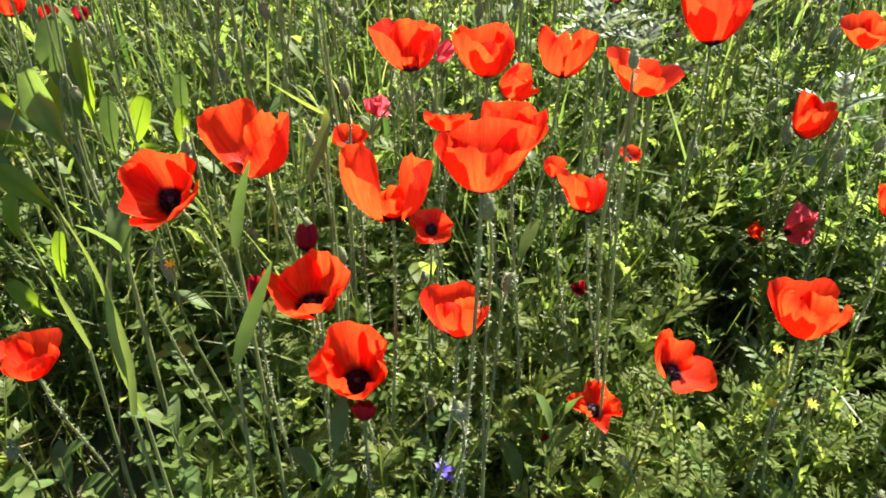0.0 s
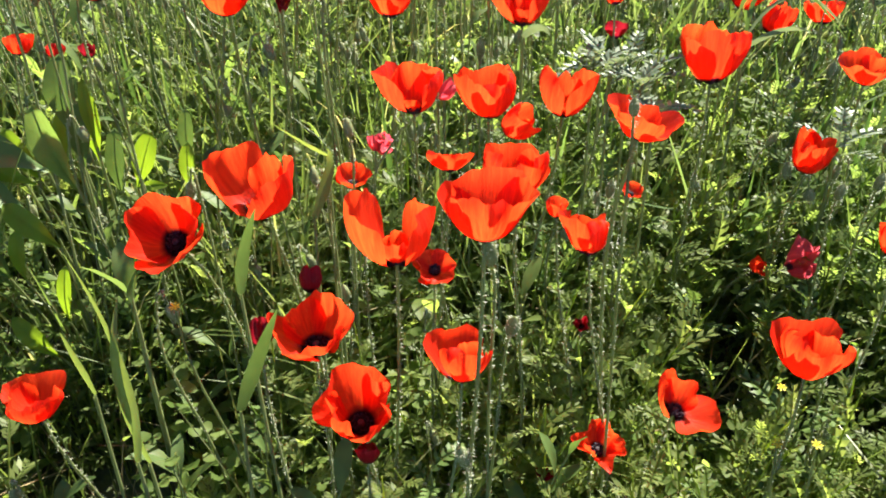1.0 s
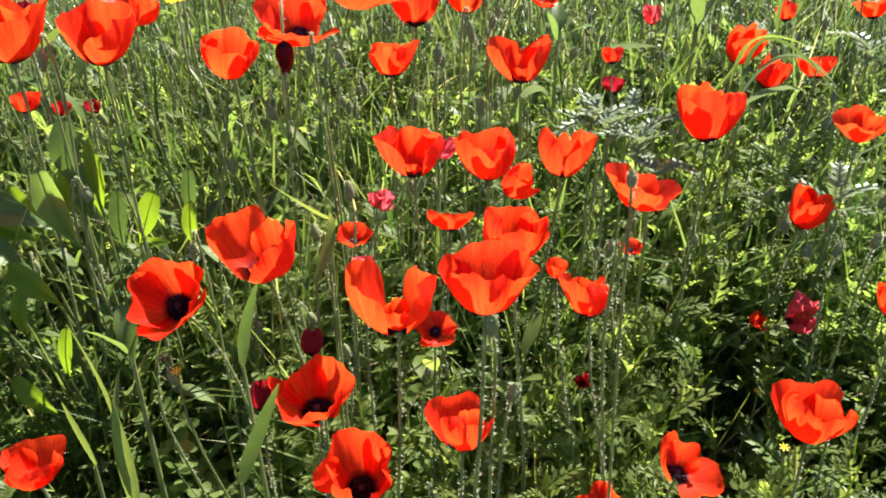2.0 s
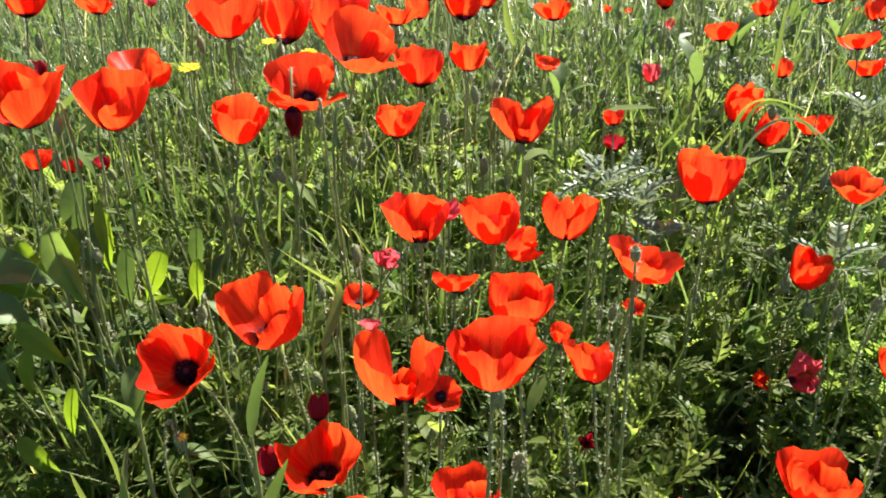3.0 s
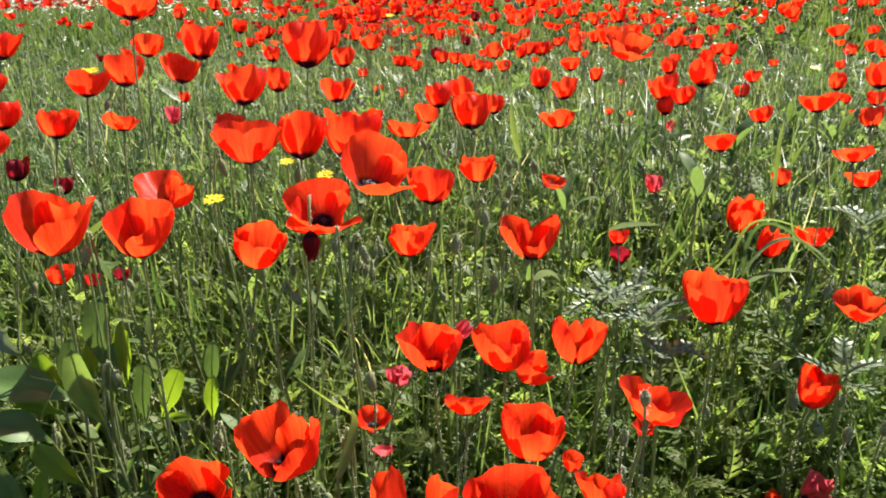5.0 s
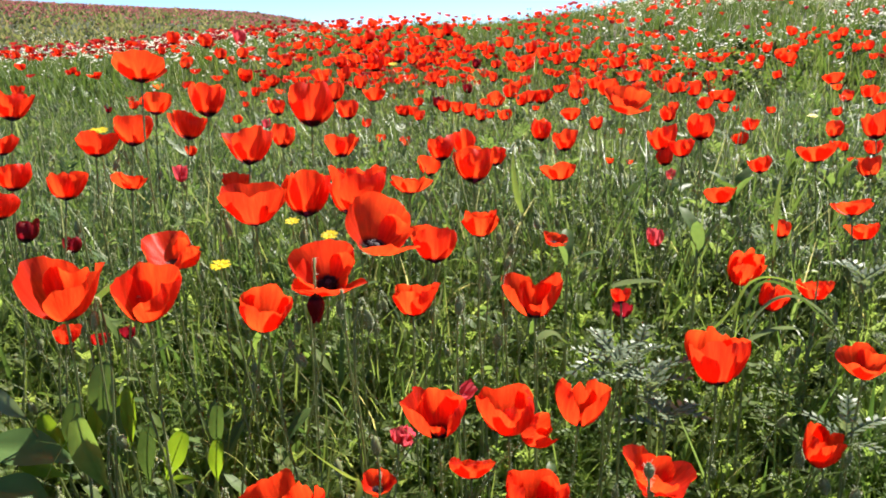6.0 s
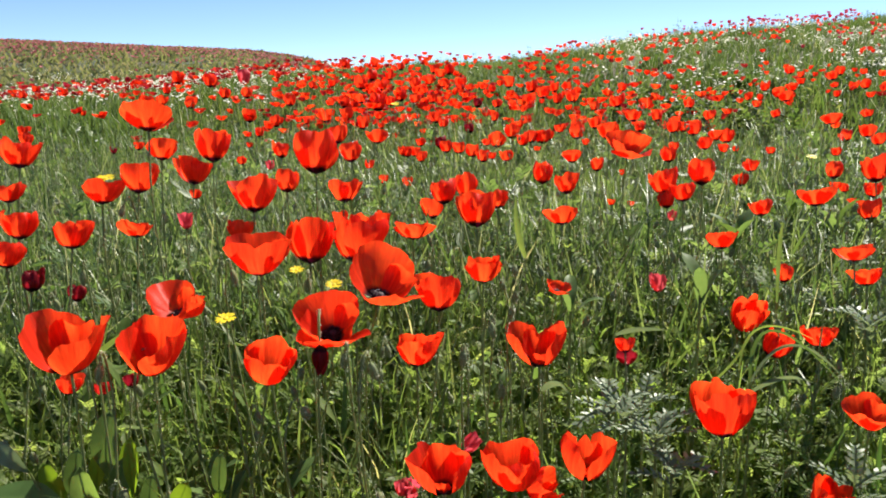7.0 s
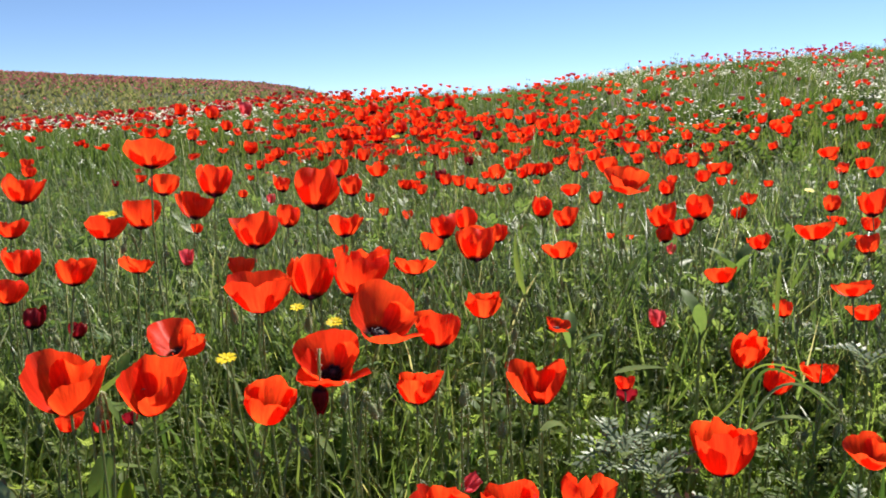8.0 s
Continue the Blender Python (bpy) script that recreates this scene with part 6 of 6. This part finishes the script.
# ---- single plants among the poppies ----
# leaves standing in shade get a darker green: the shade is in the colour
leaf_rosette(-0.37, 0.83, [
    plant_leaf((-0.357, 0.790, 0.408), (-0.326, 0.785, 0.478), 0.028, 0.004, roll=8, label="sunlit lime-green leaf with a rounded tip"),
    plant_leaf((-0.355, 0.785, 0.410), (-0.316, 0.775, 0.417), 0.012, 0.006),
    plant_leaf((-0.392, 0.820, 0.385), (-0.380, 0.815, 0.472), 0.024, 0.008, DARK_AND_SHADED, label="dark green leaf, shade put into its colour"),
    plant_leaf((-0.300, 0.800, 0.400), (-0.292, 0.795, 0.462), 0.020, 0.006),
    plant_leaf((-0.310, 0.840, 0.420), (-0.300, 0.830, 0.490), 0.020, 0.006, DARK_AND_SHADED, label="dark green leaf, shade put into its colour"),
], "broad-leaved plant with a sunlit lime-green leaf")
leaf_rosette(-0.47, 0.84, [
    plant_leaf((-0.462, 0.800, 0.424), (-0.560, 0.775, 0.462), 0.050, 0.012, GLOSSY, 0, "large dark glossy leaf with a pale sheen", (0.4, -0.45, 0.8)),
    plant_leaf((-0.474, 0.790, 0.412), (-0.526, 0.780, 0.440), 0.020, 0.006),
    plant_leaf((-0.480, 0.765, 0.390), (-0.540, 0.745, 0.428), 0.042, 0.010, GLOSSY, 0, "dark glossy leaf low down", (0.4, -0.45, 0.8)),
    plant_leaf((-0.508, 0.785, 0.490), (-0.540, 0.775, 0.536), 0.020, 0.012, PALE_GLINT, label="pale leaf bent over at its tip"),
], "broad-leaved plant with large dark glossy leaves")
leaf_rosette(-0.40, 0.78, [
    plant_leaf((-0.394, 0.730, 0.430), (-0.416, 0.725, 0.530), 0.034, 0.010, HERB, -15, label="oval green leaf lit through on one half"),
    plant_leaf((-0.378, 0.760, 0.470), (-0.374, 0.755, 0.548), 0.014, 0.006, label="narrow sunlit leaf"),
    plant_leaf((-0.424, 0.800, 0.470), (-0.412, 0.795, 0.562), 0.034, 0.010, DARK_AND_SHADED, label="dark green leaf, shade put into its colour"),
    plant_leaf((-0.402, 0.770, 0.440), (-0.386, 0.765, 0.520), 0.026, 0.008, DARK_AND_SHADED, label="dark green leaf, shade put into its colour"),
    plant_leaf((-0.418, 0.840, 0.420), (-0.408, 0.830, 0.512), 0.026, 0.010),
], "cluster of upright oblong green leaves")
leaf_rosette(-0.44, 0.72, [
    plant_leaf((-0.408, 0.690, 0.384), (-0.452, 0.685, 0.438), 0.026, 0.010),
    plant_leaf((-0.449, 0.680, 0.350), (-0.438, 0.675, 0.415), 0.018, 0.008),
    plant_leaf((-0.404, 0.660, 0.310), (-0.388, 0.655, 0.383), 0.016, 0.006),
    plant_leaf((-0.480, 0.700, 0.340), (-0.500, 0.690, 0.410), 0.026, 0.010, DARK_AND_SHADED, label="dark green leaf, shade put into its colour"),
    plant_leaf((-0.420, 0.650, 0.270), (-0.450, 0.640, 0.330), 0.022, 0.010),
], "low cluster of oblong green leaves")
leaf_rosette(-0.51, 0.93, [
    plant_leaf((-0.520, 0.900, 0.372), (-0.510, 0.895, 0.466), 0.030, 0.010, DARK_AND_SHADED, label="dark green leaf, shade put into its colour"),
    plant_leaf((-0.500, 0.910, 0.390), (-0.478, 0.905, 0.470), 0.024, 0.008),
    plant_leaf((-0.540, 0.915, 0.360), (-0.566, 0.905, 0.440), 0.028, 0.010),
], "upright oblong leaves standing in the grass")
broad_leaved_plant(-0.292, 0.581, 0.420, 3, 0.075, seed=157)
broad_leaved_plant(0.367, 1.125, 0.621, 3, 0.07, seed=158)
broad_leaved_plant(0.165, 1.119, 0.599, 3, 0.07, seed=159)
broad_leaved_plant(0.989, 2.188, 0.555, 6, 0.13, seed=160)
broad_leaved_plant(0.630, 1.682, 0.590, 5, 0.11, seed=161)
broad_leaved_plant(0.968, 1.889, 0.589, 5, 0.12, seed=162)
# the first two blades show their shaded side, painted as darker green
long_leaf((-0.139, 0.426, 0.495), (-0.134, 0.430, 0.524), (-0.121, 0.426, 0.559), 0.008, DARK_AND_SHADED, seed=163)
long_leaf((-0.134, 0.373, 0.439), (-0.120, 0.381, 0.474), (-0.103, 0.379, 0.514), 0.010, DARK_AND_SHADED, seed=164)
long_leaf((-0.210, 0.372, 0.395), (-0.223, 0.405, 0.456), (-0.259, 0.439, 0.520), 0.010, seed=165)
long_leaf((-0.206, 0.379, 0.387), (-0.223, 0.397, 0.442), (-0.222, 0.424, 0.493), 0.009, seed=166)
long_leaf((-0.248, 0.409, 0.422), (-0.262, 0.420, 0.443), (-0.272, 0.430, 0.461), 0.011, seed=167)
long_leaf((-0.110, 0.557, 0.486), (-0.098, 0.575, 0.519), (-0.099, 0.584, 0.537), 0.009, seed=168)
long_leaf((-0.102, 0.600, 0.524), (-0.126, 0.606, 0.535), (-0.160, 0.634, 0.545), 0.005, seed=169)
long_leaf((0.344, 0.856, 0.531), (0.366, 0.872, 0.622), (0.440, 0.823, 0.566), 0.005, DARK_AND_SHADED, seed=170)
long_leaf((0.344, 0.861, 0.561), (0.393, 0.869, 0.604), (0.444, 0.844, 0.574), 0.006, PALE_GLINT, seed=171)
long_leaf((0.338, 0.883, 0.570), (0.364, 0.892, 0.619), (0.420, 0.871, 0.611), 0.004, GRASS, seed=172)
long_leaf((0.291, 0.906, 0.531), (0.335, 0.911, 0.559), (0.372, 0.922, 0.616), 0.006, GRASS, seed=173)
long_leaf((0.344, 0.859, 0.548), (0.376, 0.843, 0.572), (0.400, 0.824, 0.574), 0.008, PALE_GLINT, seed=174)
long_leaf((0.278, 0.958, 0.541), (0.297, 0.962, 0.563), (0.316, 0.967, 0.589), 0.006, GRASS, seed=175)
long_leaf((0.485, 1.121, 0.585), (0.489, 1.136, 0.671), (0.495, 1.142, 0.706), 0.006, seed=176)
long_leaf((0.105, 1.226, 0.637), (0.092, 1.234, 0.685), (0.090, 1.244, 0.741), 0.010, seed=177)
long_leaf((-0.404, 0.763, 0.640), (-0.388, 0.765, 0.652), (-0.370, 0.768, 0.667), 0.007, seed=178)
long_leaf((0.197, 0.946, 0.594), (0.228, 0.947, 0.600), (0.265, 0.948, 0.599), 0.010, PALE_GLINT, seed=179)
long_leaf((0.084, 0.809, 0.574), (0.099, 0.801, 0.585), (0.110, 0.790, 0.580), 0.012, PALE_GLINT, seed=180)
bud(0.399, 0.686, 0.448, 10, seed=181)
bud(0.421, 0.663, 0.469, 10, seed=182)
bud(0.155, 0.641, 0.473, 10, seed=183)
bud(0.049, 0.457, 0.446, 20, seed=184)
bud(-0.089, 0.649, 0.531, 20, seed=185)
bud(-0.004, 0.840, 0.610, 10, seed=186)
bud(0.068, 0.997, 0.633, 15, seed=187)
bud(0.033, 0.938, 0.617, 15, seed=188)
bud(-0.180, 0.762, 0.571, 150, seed=189)
bud(0.029, 0.429, 0.525, 10, seed=190)
bud(0.070, 1.027, 0.664, 15, seed=191)
bud(0.057, 0.921, 0.635, 15, seed=192)
bud(-0.007, 0.767, 0.631, 5, seed=193)
bud(0.112, 1.076, 0.651, 15, seed=194)
bud(-0.377, 0.712, 0.638, 170, seed=195)
bud(-0.343, 0.761, 0.627, 160, seed=196)
bud(-0.135, 0.765, 0.630, 165, seed=197)
bud(-0.453, 0.816, 0.661, 150, seed=198)
bud(0.053, 1.024, 0.644, 20, seed=199)
bud(0.506, 1.025, 0.613, 10, seed=200)
bud(-0.549, 1.182, 0.732, 150, seed=201)
bud(-0.203, 0.923, 0.672, 160, seed=202)
bud(-0.164, 1.589, 0.706, 160, seed=203)
bud(0.027, 0.820, 0.644, 170, seed=204)
bud(-0.490, 0.922, 0.687, 170, seed=205)
bud(-0.297, 0.924, 0.684, 160, seed=206)
bud(0.339, 1.180, 0.645, 160, seed=207)
bud(0.741, 1.396, 0.687, 20, seed=208)
bud(-0.099, 0.716, 0.637, 160, seed=209)
bud(-0.229, 0.519, 0.416, 165, seed=210)
bud(-0.108, 0.595, 0.494, 165, seed=211)
bud(-0.365, 0.712, 0.502, 160, seed=212)
bud(-0.233, 0.622, 0.482, 165, seed=213)
bud(0.011, 0.374, 0.397, 10, seed=214)
bud(0.340, 0.537, 0.381, 10, seed=215)
bud(0.124, 0.476, 0.608, 12, 0.75, seed=216)
yellow_daisy(-0.250, 0.733, 0.689, 0.021, seed=217)
yellow_daisy(-0.171, 0.934, 0.671, 0.022, seed=218)
yellow_daisy(-0.232, 0.995, 0.676, 0.02, seed=219)
yellow_daisy(-0.608, 1.260, 0.777, 0.032, seed=220)
yellow_daisy(1.045, 2.215, 0.706, 0.03, seed=221)
yellow_daisy(-0.319, 4.047, 0.850, 0.05, seed=222)
yellow_daisy(0.318, 0.553, 0.306, 0.009, seed=223)
yellow_daisy(0.302, 0.453, 0.330, 0.009, seed=224)
yellow_daisy(0.269, 0.453, 0.331, 0.009, seed=225)
yellow_daisy(-0.220, 0.505, 0.432, 0.009, seed=226)
yellow_daisy(0.336, 0.658, 0.291, 0.009, seed=227)
violet_flower(0.000, 0.408, 0.303, 0.014, seed=228)
silvery_herb(0.168, 0.839, 0.543, 0.044, seed=229)
silvery_herb(0.184, 0.819, 0.541, 0.039, seed=230)
silvery_herb(0.208, 0.778, 0.539, 0.041, seed=231)
silvery_herb(0.214, 0.860, 0.541, 0.034, seed=232)
silvery_herb(0.217, 0.745, 0.516, 0.041, seed=233)
silvery_herb(0.574, 1.024, 0.582, 0.046, seed=234)
silvery_herb(0.456, 0.815, 0.455, 0.041, seed=235)
grass_clump(-0.029, 3.939, 0.791, 0.34, seed=389)
grass_clump(0.027, 4.457, 0.846, 0.3, seed=390)
grass_clump(2.634, 6.429, 0.888, 0.18, seed=391)
grass_clump(-0.297, 2.302, 0.733, 0.22, seed=392)
grass_clump(1.135, 2.929, 0.724, 0.25, seed=393)
grass_clump(1.260, 2.220, 0.716, 0.25, seed=394)

# ---- leafy plants and nodding buds between the poppies, each on its own ----
rng = np.random.default_rng(77)
S = spots_in(rng, 120, 0.34, 1.5, 46, 1.5, lambda x, y: (0.2 + 0.8 * blend(-0.15, 0.2, x)) * bare(x, y))
planted([lobed_herb(rng, rng.uniform(0.14, 0.26), 9, 0.070, (FEATHER, HERB, DARK_AND_SHADED)[k % 3]) for k in range(9)], S, low(S, rng, 0.8, 1.25, 0.8), rng)
S = spots_in(rng, 110, 0.5, 1.9, 46, 1.6, lambda x, y: (0.2 + 0.8 * blend(0.2, -0.25, x)) * bare(x, y))
planted([leafy_herb(rng, rng.uniform(0.15, 0.30), 8, 0.075, (HERB, DARK_AND_SHADED, MEADOW_LEAF)[k % 3]) for k in range(9)], S, low(S, rng, 0.75, 1.2, 0.75), rng)
S = spots_in(rng, 40, 0.42, 0.95, 46, 1.5, lambda x, y: blend(-0.04, -0.16, x) * blend(0.9, 0.75, y) * bare(x, y))
planted([leafy_herb(rng, rng.uniform(0.12, 0.24), 8, 0.068, (DARK_AND_SHADED, DARK_AND_SHADED, HERB)[k % 3]) for k in range(6)], S, rng.uniform(0.75, 1.1, len(S)), rng)
S = spots_in(rng, 240, 0.6, 2.3, 46, 1.6, grassy)
buds = [bud(0, 1.0, ground(0, 1.0) + rng.uniform(0.24, 0.36), 165 if k % 4 else 15, rng.uniform(0.9, 1.15), seed=500 + k) for k in range(10)]
planted(buds, S, low(S, rng, 0.85, 1.15), rng, 0.12)
